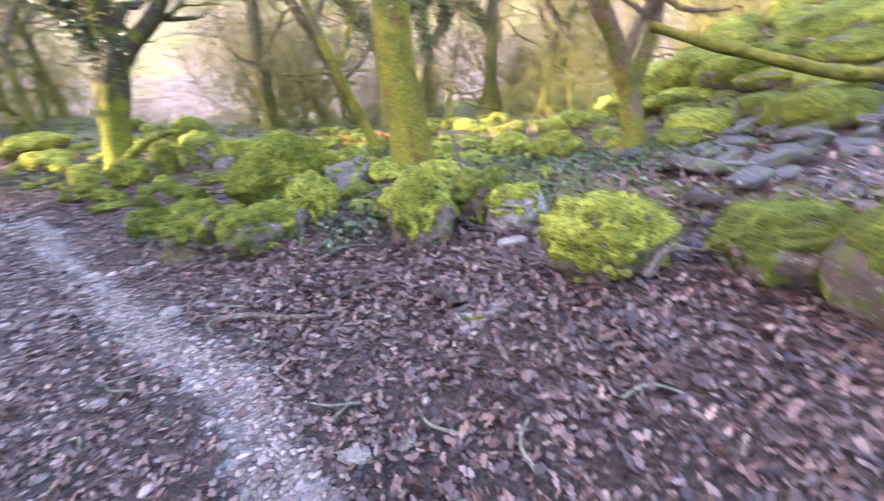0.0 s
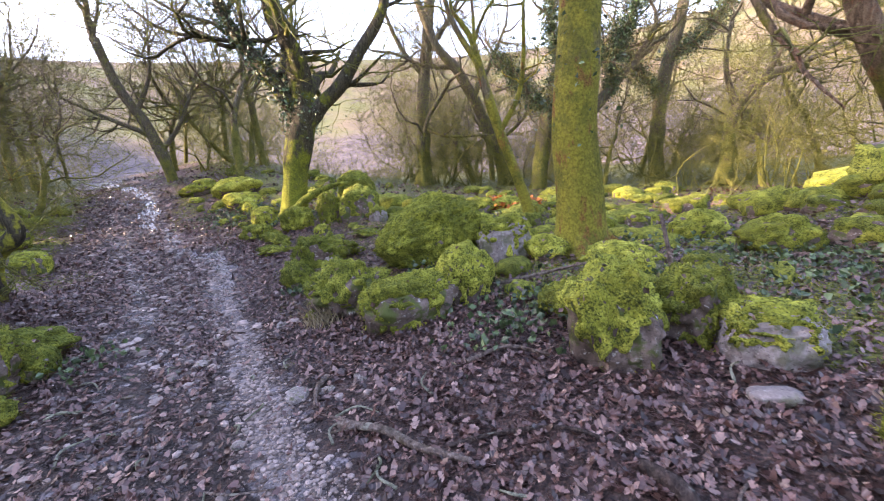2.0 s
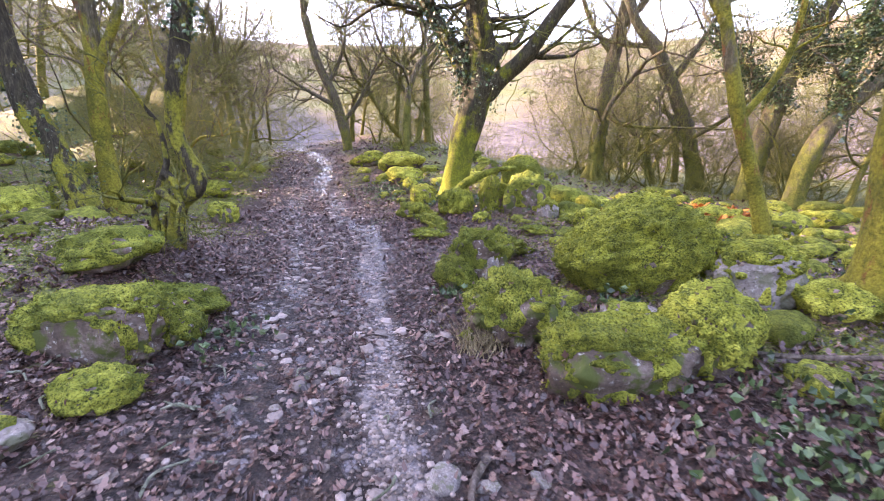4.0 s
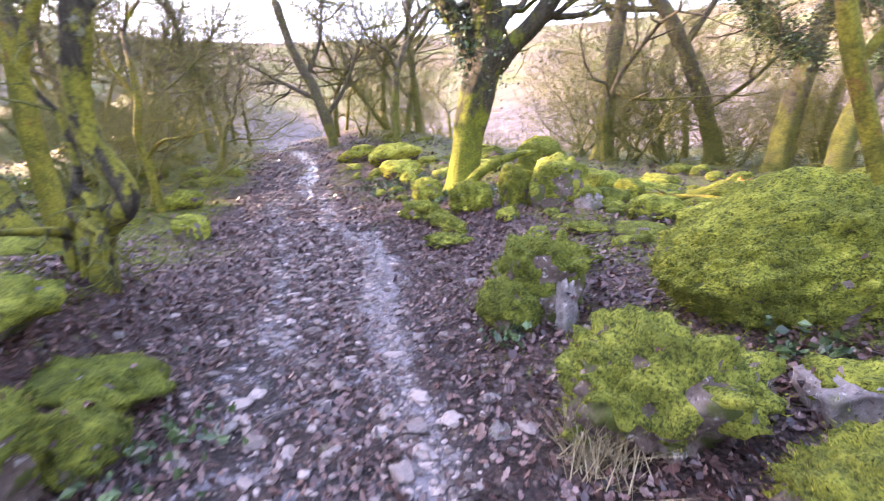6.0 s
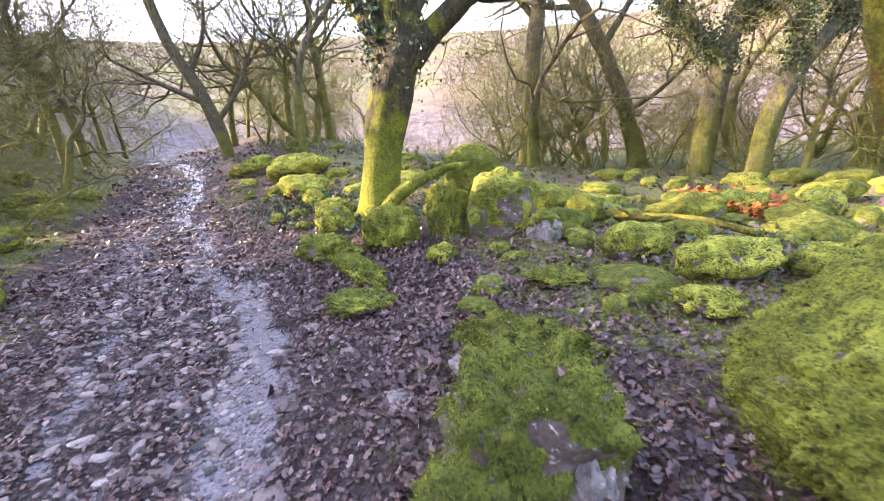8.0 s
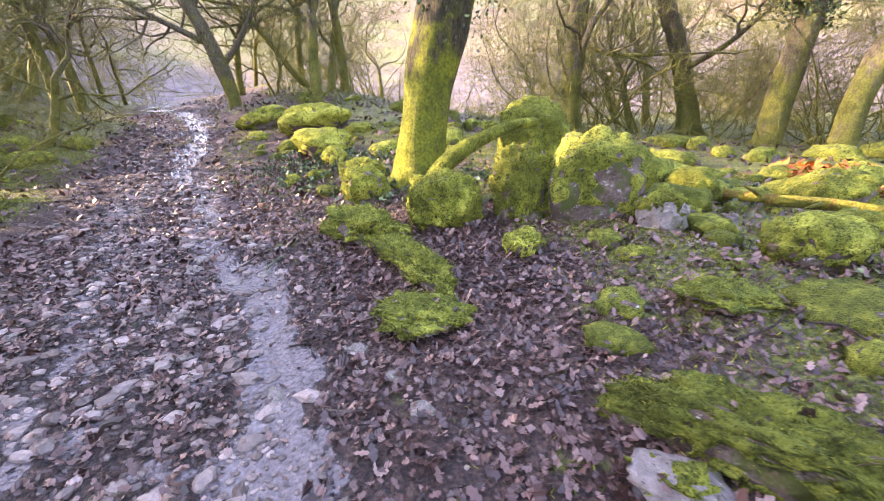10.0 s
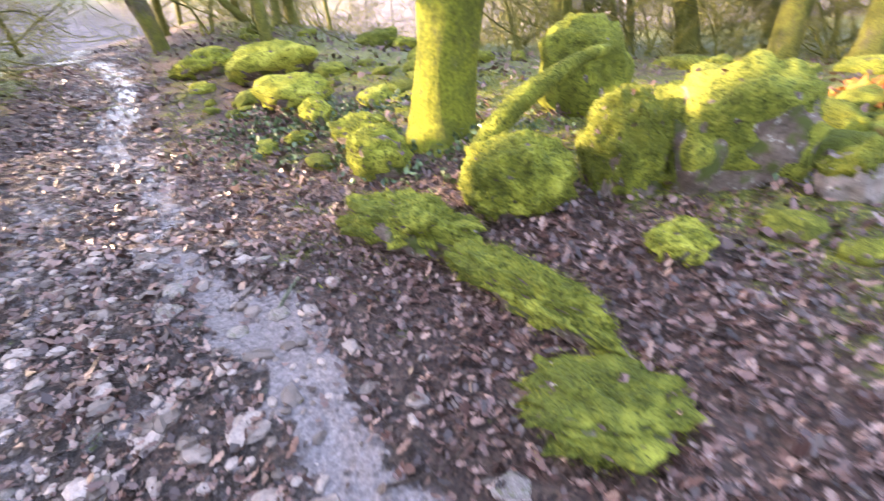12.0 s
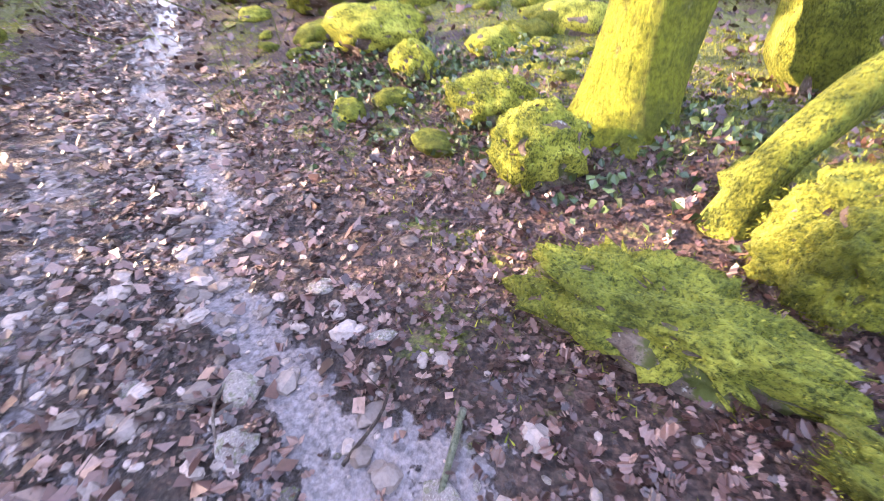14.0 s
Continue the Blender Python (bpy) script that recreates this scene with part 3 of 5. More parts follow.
ROCKS = [
    # x, y, wide, deep, high, turn, moss, seed, level, square, lumpy, fronds
    ("mossy_boulder", -2.53, 6.02, 1.34, 1.02, 0.8, 20, 0.75, 3, 6, 0.82, 0.6, 16000, "large rounded boulder wholly covered in yellow-green moss"),
    ("mossy_rock", -3.92, 5.58, 0.66, 0.6, 0.6, 30, -0.02, 5, 5, 0.85, 2.0, 4500, "moss-draped rock with a bare white face"),
    ("mossy_rock", -4.03, 5.3, 0.44, 0.42, 0.4, 10, 0.8, 6, 4, 0.95, 1.4, 2500, "shaggy clump of dark moss on a stone"),
    ("standing_stone", -3.66, 5.4, 0.18, 0.24, 0.36, 20, -0.95, 7, 4, 0.9, 2.0, 0, "bare white slab leaning on a mossy rock"),
    ("mossy_rock", -2.95, 4.58, 0.75, 0.6, 0.48, 30, 0.1, 8, 5, 0.85, 1.9, 5000, "low rock with shaggy moss and dry grass"),
    ("mossy_rock", -2.09, 4.25, 0.95, 0.5, 0.41, 36, 0.1, 12, 5, 0.75, 1.0, 4500, "long moss-topped rock with a pale broken end"),
    ("mossy_rock", -1.67, 4.74, 0.56, 0.5, 0.5, 60, 0.5, 15, 5, 0.8, 0.7, 1800, "egg-shaped rock wrapped in green moss"),
    ("mossy_rock", -1.53, 6.1, 0.68, 0.6, 0.48, 15, -0.08, 17, 5, 0.65, 1.0, 1200, "pinkish stone with a thin moss cap"),
    ("stone_block", -2.2, 5.0, 0.42, 0.3, 0.2, 25, -0.35, 21, 4, 0.6, 1.2, 150, "low reddish stone half buried in leaves"),
    ("mossy_rock", -1.0, 6.05, 0.5, 0.42, 0.26, 10, 0.5, 23, 4, 0.95, 1.1, 800, ""),
    ("mossy_rock", -0.2, 5.4, 0.75, 0.5, 0.3, 5, 0.5, 25, 4, 0.95, 1.1, 1100, ""),
    ("mossy_rock", -0.33, 3.66, 0.56, 0.55, 0.6, 10, 0.18, 28, 5, 0.85, 1.5, 2600, "upright mossy rock with a pale speckled face"),
    ("mossy_rock", -0.6, 4.38, 0.58, 0.42, 0.25, 15, 0.6, 31, 5, 0.95, 1.0, 1400, ""),
    ("mossy_rock", 0.18, 4.02, 0.5, 0.5, 0.45, 40, 0.25, 33, 5, 0.95, 1.8, 1300, "knobbly mossy rock in the shape of a stump"),
    ("mossy_rock", 0.48, 3.66, 0.52, 0.44, 0.3, -10, -0.05, 36, 5, 0.7, 1.0, 900, "grey rock with moss on one side"),
    ("mossy_boulder", 0.92, 2.6, 0.76, 0.5, 0.45, 12, 0.4, 39, 5, 0.8, 1.2, 5000, "blocky boulder with bright green moss on top"),
    ("mossy_boulder", 1.8, 2.25, 0.75, 0.55, 0.32, -15, 0.2, 42, 5, 0.7, 1.1, 1200, ""),
    ("mossy_boulder", 2.05, 1.7, 0.7, 0.7, 0.55, 10, 0.25, 45, 4, 0.7, 1.0, 1000, ""),
    ("mossy_rock", 1.05, 8.1, 0.75, 0.6, 0.4, 20, 0.6, 47, 4, 0.95, 1.2, 700, ""),
    ("mossy_rock", 1.6, 6.85, 0.85, 0.6, 0.42, -5, 0.5, 49, 4, 0.95, 1.2, 800, ""),
    ("mossy_boulder", -5.22, 2.43, 1.0, 0.5, 0.4, 38, 0.2, 52, 5, 0.55, 0.8, 2600, "rectangular mossy boulder with a flat grey face"),
    ("mossy_rock", -5.2, 2.95, 0.36, 0.36, 0.3, 20, 0.6, 55, 4, 0.95, 1.1, 900, ""),
    ("mossy_rock", -4.54, 2.25, 0.5, 0.34, 0.2, 38, 0.7, 57, 4, 0.95, 1.0, 900, "low hummock of green moss over a stone"),
    ("mossy_rock", -5.75, 3.2, 0.8, 0.5, 0.22, 30, 0.7, 130, 4, 0.95, 1.6, 1500, "low shaggy moss hummock at the path's edge"),
    ("mossy_rock", -6.25, 2.75, 0.9, 0.6, 0.26, 50, 0.7, 131, 4, 0.95, 1.6, 1500, "low shaggy moss hummock at the path's edge"),
    ("mossy_rock", -4.2, 7.55, 0.5, 0.3, 0.1, 20, 0.4, 132, 4, 0.95, 2.4, 900, "flat spread of moss among fallen leaves"),
    ("stone_slab", -4.42, 6.24, 0.34, 0.24, 0.1, -10, -0.5, 134, 4, 0.8, 1.4, 100, "pale stone lying under a mossy root"),
    ("mossy_rock", -4.26, 6.5, 0.95, 0.26, 0.22, -17, 0.4, 133, 5, 0.9, 2.2, 3000, "mossy root running beside the path"),
    ("mossy_rock", -10.6, 5.8, 0.62, 0.45, 0.4, 25, 0.15, 60, 4, 0.65, 1.1, 500, "tilted slab with a tuft of moss on top"),
    ("mossy_boulder", -12.6, 3.0, 1.3, 0.9, 0.6, 10, 0.5, 62, 4, 0.75, 1.1, 600, ""),
    ("mossy_rock", -6.56, 8.5, 0.72, 0.52, 0.5, 10, 0.8, 65, 5, 0.95, 1.3, 4500, "rounded rock padded with bright yellow-green moss"),
    ("mossy_rock", -5.84, 8.82, 0.52, 0.48, 0.62, 15, 0.7, 67, 5, 0.85, 1.2, 4500, "upright rock thickly covered in yellow-green moss"),
    ("mossy_boulder", -5.25, 9.0, 0.85, 0.7, 0.68, 20, 0.3, 70, 4, 0.75, 1.3, 1800, "mossy boulder with dark hollows"),
    ("mossy_rock", -4.6, 8.68, 0.36, 0.3, 0.3, 20, -0.1, 72, 4, 0.9, 1.6, 200, "pale bare stone with a patch of moss"),
    ("mossy_boulder", -6.3, 10.85, 0.9, 0.8, 0.86, 0, 0.8, 74, 4, 0.8, 0.9, 1100, "dome-shaped boulder covered in moss"),
    ("mossy_rock", -4.4, 9.95, 0.5, 0.4, 0.3, 5, 0.6, 76, 4, 0.95, 1.1, 500, ""),
    ("mossy_rock", -3.7, 8.35, 0.6, 0.45, 0.28, 30, 0.5, 78, 4, 0.95, 1.1, 700, ""),
    ("mossy_rock", -3.2, 10.8, 0.95, 0.6, 0.36, 10, 0.6, 80, 4, 0.95, 1.2, 600, ""),
    ("mossy_rock", -2.45, 11.9, 0.85, 0.6, 0.36, 20, 0.55, 82, 4, 0.95, 1.2, 500, ""),
    ("mossy_rock", -3.0, 8.0, 0.72, 0.5, 0.28, 25, 0.6, 84, 4, 0.95, 1.2, 800, ""),
    ("mossy_rock", -1.9, 10.9, 0.72, 0.55, 0.3, 0, 0.6, 86, 4, 0.95, 1.2, 500, ""),
    ("mossy_rock", -2.35, 8.2, 0.55, 0.42, 0.26, 40, 0.6, 88, 4, 0.95, 1.2, 600, ""),
    ("mossy_rock", -3.2, 7.2, 0.4, 0.32, 0.16, 0, 0.5, 90, 4, 0.95, 1.1, 500, ""),
    ("mossy_rock", -7.18, 8.1, 1.0, 0.46, 0.28, -18, 0.35, 92, 5, 0.85, 2.2, 4000, "long low rock overgrown with moss beside the path"),
    ("mossy_rock", -6.28, 7.54, 0.92, 0.25, 0.19, -28, 0.4, 95, 5, 0.9, 2.2, 4000, "narrow ridge of moss over a buried stone"),
    ("mossy_rock", -5.85, 6.98, 0.6, 0.46, 0.12, 20, 0.15, 97, 5, 1.0, 1.8, 1400, "flat cushion of moss among fallen leaves"),
    ("mossy_rock", -5.55, 8.0, 0.3, 0.28, 0.16, 0, 0.5, 98, 4, 0.9, 1.0, 500, ""),
    ("mossy_rock", -7.98, 9.15, 0.58, 0.5, 0.42, 20, 0.7, 100, 4, 0.95, 1.1, 1500, "rounded hump of moss at the path's edge"),
    ("mossy_rock", -8.55, 9.85, 0.66, 0.46, 0.28, 10, 0.6, 102, 4, 0.95, 1.2, 900, ""),
    ("mossy_rock", -9.6, 10.5, 0.44, 0.38, 0.3, 10, 0.6, 104, 4, 0.95, 1.1, 600, ""),
    ("mossy_boulder", -10.5, 11.2, 1.15, 0.75, 0.42, 20, 0.6, 106, 4, 0.95, 1.2, 900, ""),
    ("mossy_boulder", -12.2, 12.7, 1.8, 1.1, 0.62, 25, 0.55, 108, 4, 0.95, 1.3, 900, ""),
    ("mossy_boulder", -14.4, 13.2, 1.5, 0.9, 0.45, 25, 0.5, 110, 4, 0.95, 1.3, 500, ""),
    ("mossy_boulder", -13.8, 7.0, 1.0, 0.7, 0.42, 10, 0.6, 112, 4, 0.95, 1.2, 500, ""),
    ("mossy_rock", -3.25, 9.2, 0.5, 0.4, 0.2, 10, 0.5, 114, 4, 0.95, 1.2, 400, ""),
    ("stone_slab", -4.45, 1.72, 0.5, 0.34, 0.1, 30, -0.6, 120, 4, 0.55, 0.8, 0, "flat pale stone slab lying in leaves"),
    ("stone_slab", 0.38, 3.2, 0.24, 0.14, 0.06, 0, -0.95, 122, 3, 0.55, 0.8, 0, "small pale slab lying in leaves"),
    ("stone_slab", 0.05, 2.28, 0.36, 0.26, 0.07, 20, -0.6, 124, 3, 0.55, 0.9, 0, "grey slab half sunk in the leaf litter"),
    ("mossy_rock", 1.5, 11.6, 0.95, 0.6, 0.34, 15, 0.1, 126, 3, 0.55, 1.0, 0, "grey slab of rock among moss"),
    ("mossy_rock", 0.34, 9.3, 0.45, 0.34, 0.28, 15, 0.1, 127, 3, 0.55, 1.0, 0, "grey slab of rock among moss"),
]
PALE_ONES = {"stone_slab", "standing_stone"}
for name, x, y, w, d, h, rot, moss, seed, level, square, lumpy, fronds, label in ROCKS:
    boulder(name, x, y, w, d, h, rot, moss, seed, level, square, lumpy, PALE if name in PALE_ONES or moss < -0.04 else STONE, MOSS_DARK if seed in (5, 6, 8, 55, 57, 92, 95, 97, 133, 132, 130, 131, 42, 45, 52, 70) else MOSS, fronds, label)

# lesser mossy stones of the wood floor, on shared meshes
LESSER = []
for k in range(7):
    w = 0.55 + 0.1 * k
    LESSER.append(boulder("moss_hummock" if k % 2 else "mossy_stone", 0, 0, w, w * 0.75, 0.34 + 0.03 * (k % 3), 0, 0.25 + 0.09 * k, 200 + k, 3, 0.8, 1.3, None, MOSS if k in (1, 4) else MOSS_DARK, 260, "low hummock of moss on the wood floor" if k % 2 else "mossy stone among others on the wood floor", "stones of the wood floor"))


def scatter_stones(count, x0, x1, y0, y1, lo, hi, sink=0.1, tries=4000):
    spots = [(r[1], r[2], r[3] * 0.6) for r in ROCKS] + [(-7.5, 9.9, 0.7), (-0.55, 6.45, 0.7)]
    made = 0
    for _ in range(tries):
        if made >= count:
            break
        x, y, s = rng.uniform(x0, x1), rng.uniform(y0, y1), rng.uniform(lo, hi)
        if float(near_line(x, y, MIDDLE, 1.2)) > 0 or any(math.hypot(x - a, y - b) < c + 0.3 * s for a, b, c in spots):
            continue
        spots.append((x, y, 0.3 * s))
        ob = copy_thing(LESSER[rng.randrange(7)], pose(x, y, float(land(x, y)) - 0.09 * s, rng.uniform(-9, 9), rng.uniform(-9, 9), rng.uniform(0, 360)))
        ob.scale = (s, s, s * rng.uniform(0.7, 1.1))
        made += 1


scatter_stones(36, -5.5, 3.5, 8.6, 17.5, 0.5, 1.25)
scatter_stones(34, 3.0, 8.0, 5.8, 10.5, 0.6, 1.3)
scatter_stones(24, 2.4, 8.5, 4.8, 13.0, 0.7, 1.7)
scatter_stones(18, -17.0, -8.3, 9.5, 17.5, 0.5, 1.2)
scatter_stones(34, -14.0, -7.8, 8.8, 13.5, 0.2, 0.6)
scatter_stones(32, -16.0, -6.2, 1.6, 7.0, 0.18, 0.5)
scatter_stones(50, -5.0, 2.2, 6.8, 12.5, 0.2, 0.55)
scatter_stones(18, -1.3, 1.4, 4.7, 8.8, 0.3, 0.6)
scatter_stones(60, -5.2, 0.5, 7.2, 12.8, 0.3, 0.75)
scatter_stones(16, -21.0, -12.0, 5.5, 14.5, 0.3, 0.9)
scatter_stones(28, -22.0, -6.5, 0.5, 10.0, 0.5, 1.3)
for ob in LESSER:
    x, y = rng.uniform(-1.5, 2.5), rng.uniform(13.0, 18.0)
    ob.matrix_basis = pose(x, y, float(land(x, y)) - 0.05, 0, 0, rng.uniform(0, 360))


# ---- trees ----
class Wood:
    """Gathers tapered tubes for one mesh."""

    def __init__(self):
        self.v, self.f = [], []

    def tube(self, pts, radii, sides, knob=0.0):
        start = len(self.v)
        n = len(pts)
        ref = Vector((0.31, 0.83, 0.2)).normalized()
        for i, p in enumerate(pts):
            d = (pts[min(i + 1, n - 1)] - pts[max(i - 1, 0)]).normalized()
            a = d.cross(ref)
            if a.length < 0.1:
                a = d.cross(Vector((1, 0, 0)))
            a.normalize()
            b = d.cross(a)
            for k in range(sides):
                t = 2 * math.pi * k / sides
                r = radii[i]
                if knob:
                    r *= 1 + knob * noise.noise(Vector((p.x * 2.2 + math.cos(t), p.y * 2.2 + math.sin(t), p.z * 1.1)))
                self.v.append(tuple(p + (a * math.cos(t) + b * math.sin(t)) * r))
        for i in range(n - 1):
            for k in range(sides):
                j = start + i * sides
                k2 = (k + 1) % sides
                self.f.append((j + k, j + k2, j + sides + k2, j + sides + k))
        self.f.append(tuple(start + (n - 1) * sides + k for k in range(sides)))

    def put(self, name, mat, parent, label=""):
        return mesh_object(name, self.v, self.f, mat, parent, True, label)


def spline(pts, steps):
    """A smooth run of points through the given ones."""
    p = [Vector(q) for q in pts]
    p = [p[0] * 2 - p[1]] + p + [p[-1] * 2 - p[-2]]
    out = []
    for i in range(1, len(p) - 2):
        for k in range(steps):
            t = k / steps
            a, b, c, d = p[i - 1], p[i], p[i + 1], p[i + 2]
            out.append(0.5 * (2 * b + (c - a) * t + (2 * a - 5 * b + 4 * c - d) * t * t + (3 * b - a - 3 * c + d) * t ** 3))
    out.append(p[-2])
    return out


def grow(wood, twigs, p, d, length, r, level, rnd, wander=0.35, lift=0.1, kids=(6, 6, 5)):
    """A wandering branch with smaller ones on it; the thinnest go into twigs."""
    steps = (7, 6, 5, 3)[min(level, 3)]
    pts, radii, q, dd = [p.copy()], [r], p.copy(), d.normalized()
    for i in range(steps):
        dd = (dd + Vector((rnd.gauss(0, wander), rnd.gauss(0, wander), rnd.gauss(0, wander * 0.8) + lift * 0.5))).normalized()
        q = q + dd * (length / steps) * rnd.uniform(0.8, 1.2)
        pts.append(q.copy())
        radii.append(r * (1 - 0.8 * (i + 1) / steps))
    (wood if level < 2 else twigs).tube(pts, radii, (7, 5, 4, 3)[min(level, 3)])
    if level >= len(kids):
        return
    for k in range(kids[level]):
        t = rnd.uniform(0.22, 1.0) if level else rnd.uniform(0.3, 1.0)
        i = min(int(t * steps), steps - 1)
        base = pts[i].lerp(pts[i + 1], t * steps - i if t < 1 else 1.0)
        side = (pts[i + 1] - pts[i]).normalized()
        out = Vector((rnd.gauss(0, 1), rnd.gauss(0, 1), rnd.gauss(0.15, 0.7)))
        out = (out - side * out.dot(side)).normalized()
        grow(wood, twigs, base, side * 0.55 + out * 0.9, length * rnd.uniform(0.42, 0.68), max(radii[i] * 0.48, 0.0078), level + 1, rnd, wander * 1.05, lift, kids)


def leaf_cloud(centres, spread, size, count, mat, name, parent, label=""):
    """Many small folded leaves about the given centres."""
    c = np.array([tuple(v) for v in centres])
    i = nrg.integers(0, len(c), count)
    o = c[i] + nrg.normal(0, 1, (count, 3)) * spread
    a = nrg.normal(0, 1, (count, 3))
    a /= np.linalg.norm(a, axis=1)[:, None]
    b = np.cross(a, nrg.normal(0, 1, (count, 3)))
    b /= np.linalg.norm(b, axis=1)[:, None]
    s = size * nrg.uniform(0.6, 1.3, (count, 1))
    nn = np.cross(a, b)
    v = np.stack([o - a * s * 0.5, o + b * s * 0.42 + nn * s * 0.12, o + a * s * 0.55, o - b * s * 0.42 + nn * s * 0.12], 1).reshape(-1, 3)
    j = np.arange(count)[:, None] * 4
    f = np.concatenate([j + [0, 1, 2], j + [0, 2, 3]], 0)
    return mesh_object(name, v.tolist(), f, mat, parent, False, label)


def big_tree(name, base, trunk, r0, r1, limbs, label, bark, seed, flare=0.5, crown=2.2, kids=(5, 5, 5), knob=0.25, ivy=(), roots=5, crown_r=0.05):
    """A tree set out by the run of its trunk and main limbs, in metres above its own foot."""
    rnd = random.Random(seed)
    root = new(name)
    root.location = base
    tr, tw = Wood(), Wood()
    pts = spline(trunk, 6)
    n = len(pts)
    height = pts[-1].z
    radii = [(r0 + (r1 - r0) * i / (n - 1)) * (1 + flare * math.exp(-max(p.z, 0) / 0.22)) for i, p in enumerate(pts)]
    tr.tube(pts, radii, 20, knob)
    for k in range(roots):
        t = 2 * math.pi * (k + rnd.uniform(-0.2, 0.2)) / max(roots, 1)
        o = Vector((math.cos(t), math.sin(t), 0))
        tr.tube([pts[0] + o * r0 * 0.5 + Vector((0, 0, 0.5)), pts[0] + o * r0 * 1.1 + Vector((0, 0, 0.22)), pts[0] + o * r0 * 1.9 + Vector((0, 0, 0.05)), pts[0] + o * r0 * 2.9 + Vector((0, 0, -0.1))], [r0 * 0.35, r0 * 0.42, r0 * 0.32, r0 * 0.12], 8, 0.3)
    trunk_ob = tr.put("trunk", bark, root)
    clouds = []
    for run, ra, rb, green in limbs:
        lp = spline(run, 5)
        m = len(lp)
        lw = Wood()
        lw.tube(lp, [ra + (rb - ra) * i / (m - 1) for i in range(m)], 10, 0.2)
        limb = lw.put("limb", bark, root)
        if green:
            leaf_cloud(lp, green * 0.75, 0.08, int(2600 * green / 0.15), IVY, "ivy", limb, "dark green ivy leaves")
        for k in range(kids[0]):
            i = rnd.randrange(m // 3, m)
            side = (lp[min(i + 1, m - 1)] - lp[max(i - 1, 0)]).normalized()
            out = Vector((rnd.gauss(0, 1), rnd.gauss(0, 1), rnd.gauss(0.2, 0.6))).normalized()
            br = Wood()
            grow(br, tw, lp[i], side * 0.5 + out, crown * rnd.uniform(0.5, 1.0), max(rb * 0.7, crown_r), 1, rnd, 0.33, 0.12, (0, kids[1], kids[2]))
            br.put("branch", bark, limb)
        br = Wood()
        grow(br, tw, lp[-1], lp[-1] - lp[-3], crown * 1.1, rb, 1, rnd, 0.3, 0.12, (0, kids[1] + 2, kids[2]))
        br.put("branch", bark, limb)
    if ivy:
        leaf_cloud([p for p in pts if ivy[0] < p.z < ivy[1]], r0 * ivy[2], 0.06, ivy[3], IVY, "ivy", trunk_ob, "dark green ivy leaves")
    for k in range(3):
        br = Wood()
        grow(br, tw, pts[-1], (pts[-1] - pts[-4]).normalized() + Vector((rnd.gauss(0, 0.4), rnd.gauss(0, 0.4), 0.2)), crown * 1.3, r1 * (0.9, 0.6, 0.5)[k], 1, rnd, 0.28, 0.15, (0, kids[1] + 1, kids[2]))
        br.put("branch", bark, trunk_ob)
    if tw.v:
        tw.put("crown", TWIG, root, "bare winter twigs")
    return tagged(root, label, "tree")


def rel(points, base):
    return [tuple(a - b for a, b in zip(p, base)) for p in points]


# the forked oak by the path
B = (-7.55, 9.88, 0.62)
big_tree("oak_tree", B, rel([(-7.62, 9.85, 0.45), (-7.55, 9.88, 1.2), (-7.42, 9.95, 1.95), (-7.22, 10.03, 2.7), (-7.05, 10.1, 3.3)], B), 0.27, 0.34,
         [(rel([(-6.95, 10.12, 3.0), (-6.6, 10.25, 3.35), (-6.08, 10.42, 3.8), (-5.6, 10.55, 4.45), (-5.0, 10.75, 5.3), (-4.7, 10.9, 6.6)], B), 0.21, 0.10, 0.0),
          (rel([(-7.15, 10.05, 3.0), (-7.45, 9.92, 3.6), (-7.87, 9.77, 4.4), (-8.4, 9.6, 5.2), (-8.8, 9.5, 6.4)], B), 0.22, 0.10, 0.17),
          (rel([(-7.08, 10.07, 3.1), (-7.12, 10.04, 3.8), (-7.2, 10.0, 4.7), (-7.5, 9.9, 5.5), (-7.4, 9.9, 7.0)], B), 0.23, 0.11, 0.05),
          (rel([(-7.75, 9.82, 4.3), (-8.2, 9.66, 4.8), (-8.7, 9.49, 5.0), (-9.7, 9.15, 5.22)], B), 0.08, 0.04, 0.0)],
         "old forked oak with a moss-yellowed foot and ivy on one limb", BARK_OAK, 5, ivy=(2.2, 3.0, 1.0, 700))
# the straight trunk
B = (-0.62, 6.5, 0.38)
big_tree("ash_tree", B, rel([(-0.6, 6.5, 0.25), (-0.62, 6.48, 1.2), (-0.63, 6.46, 2.1), (-0.55, 6.5, 3.3), (-0.45, 6.5, 5.5), (-0.3, 6.5, 9.0)], B), 0.30, 0.2,
         [(rel([(-0.35, 6.5, 8.0), (0.4, 6.2, 9.0), (1.6, 6.0, 10.4)], B), 0.1, 0.05, 0.0), (rel([(-0.35, 6.5, 7.4), (-1.2, 6.9, 8.6), (-2.6, 7.2, 9.6)], B), 0.1, 0.05, 0.0)],
         "straight tree trunk blotched with yellow moss and lichen", BARK_ASH, 9, flare=0.45, knob=0.12, crown=1.6, ivy=(1.4, 3.2, 1.05, 160))
# the thin bent stem
B = (-1.5, 9.03, 0.3)
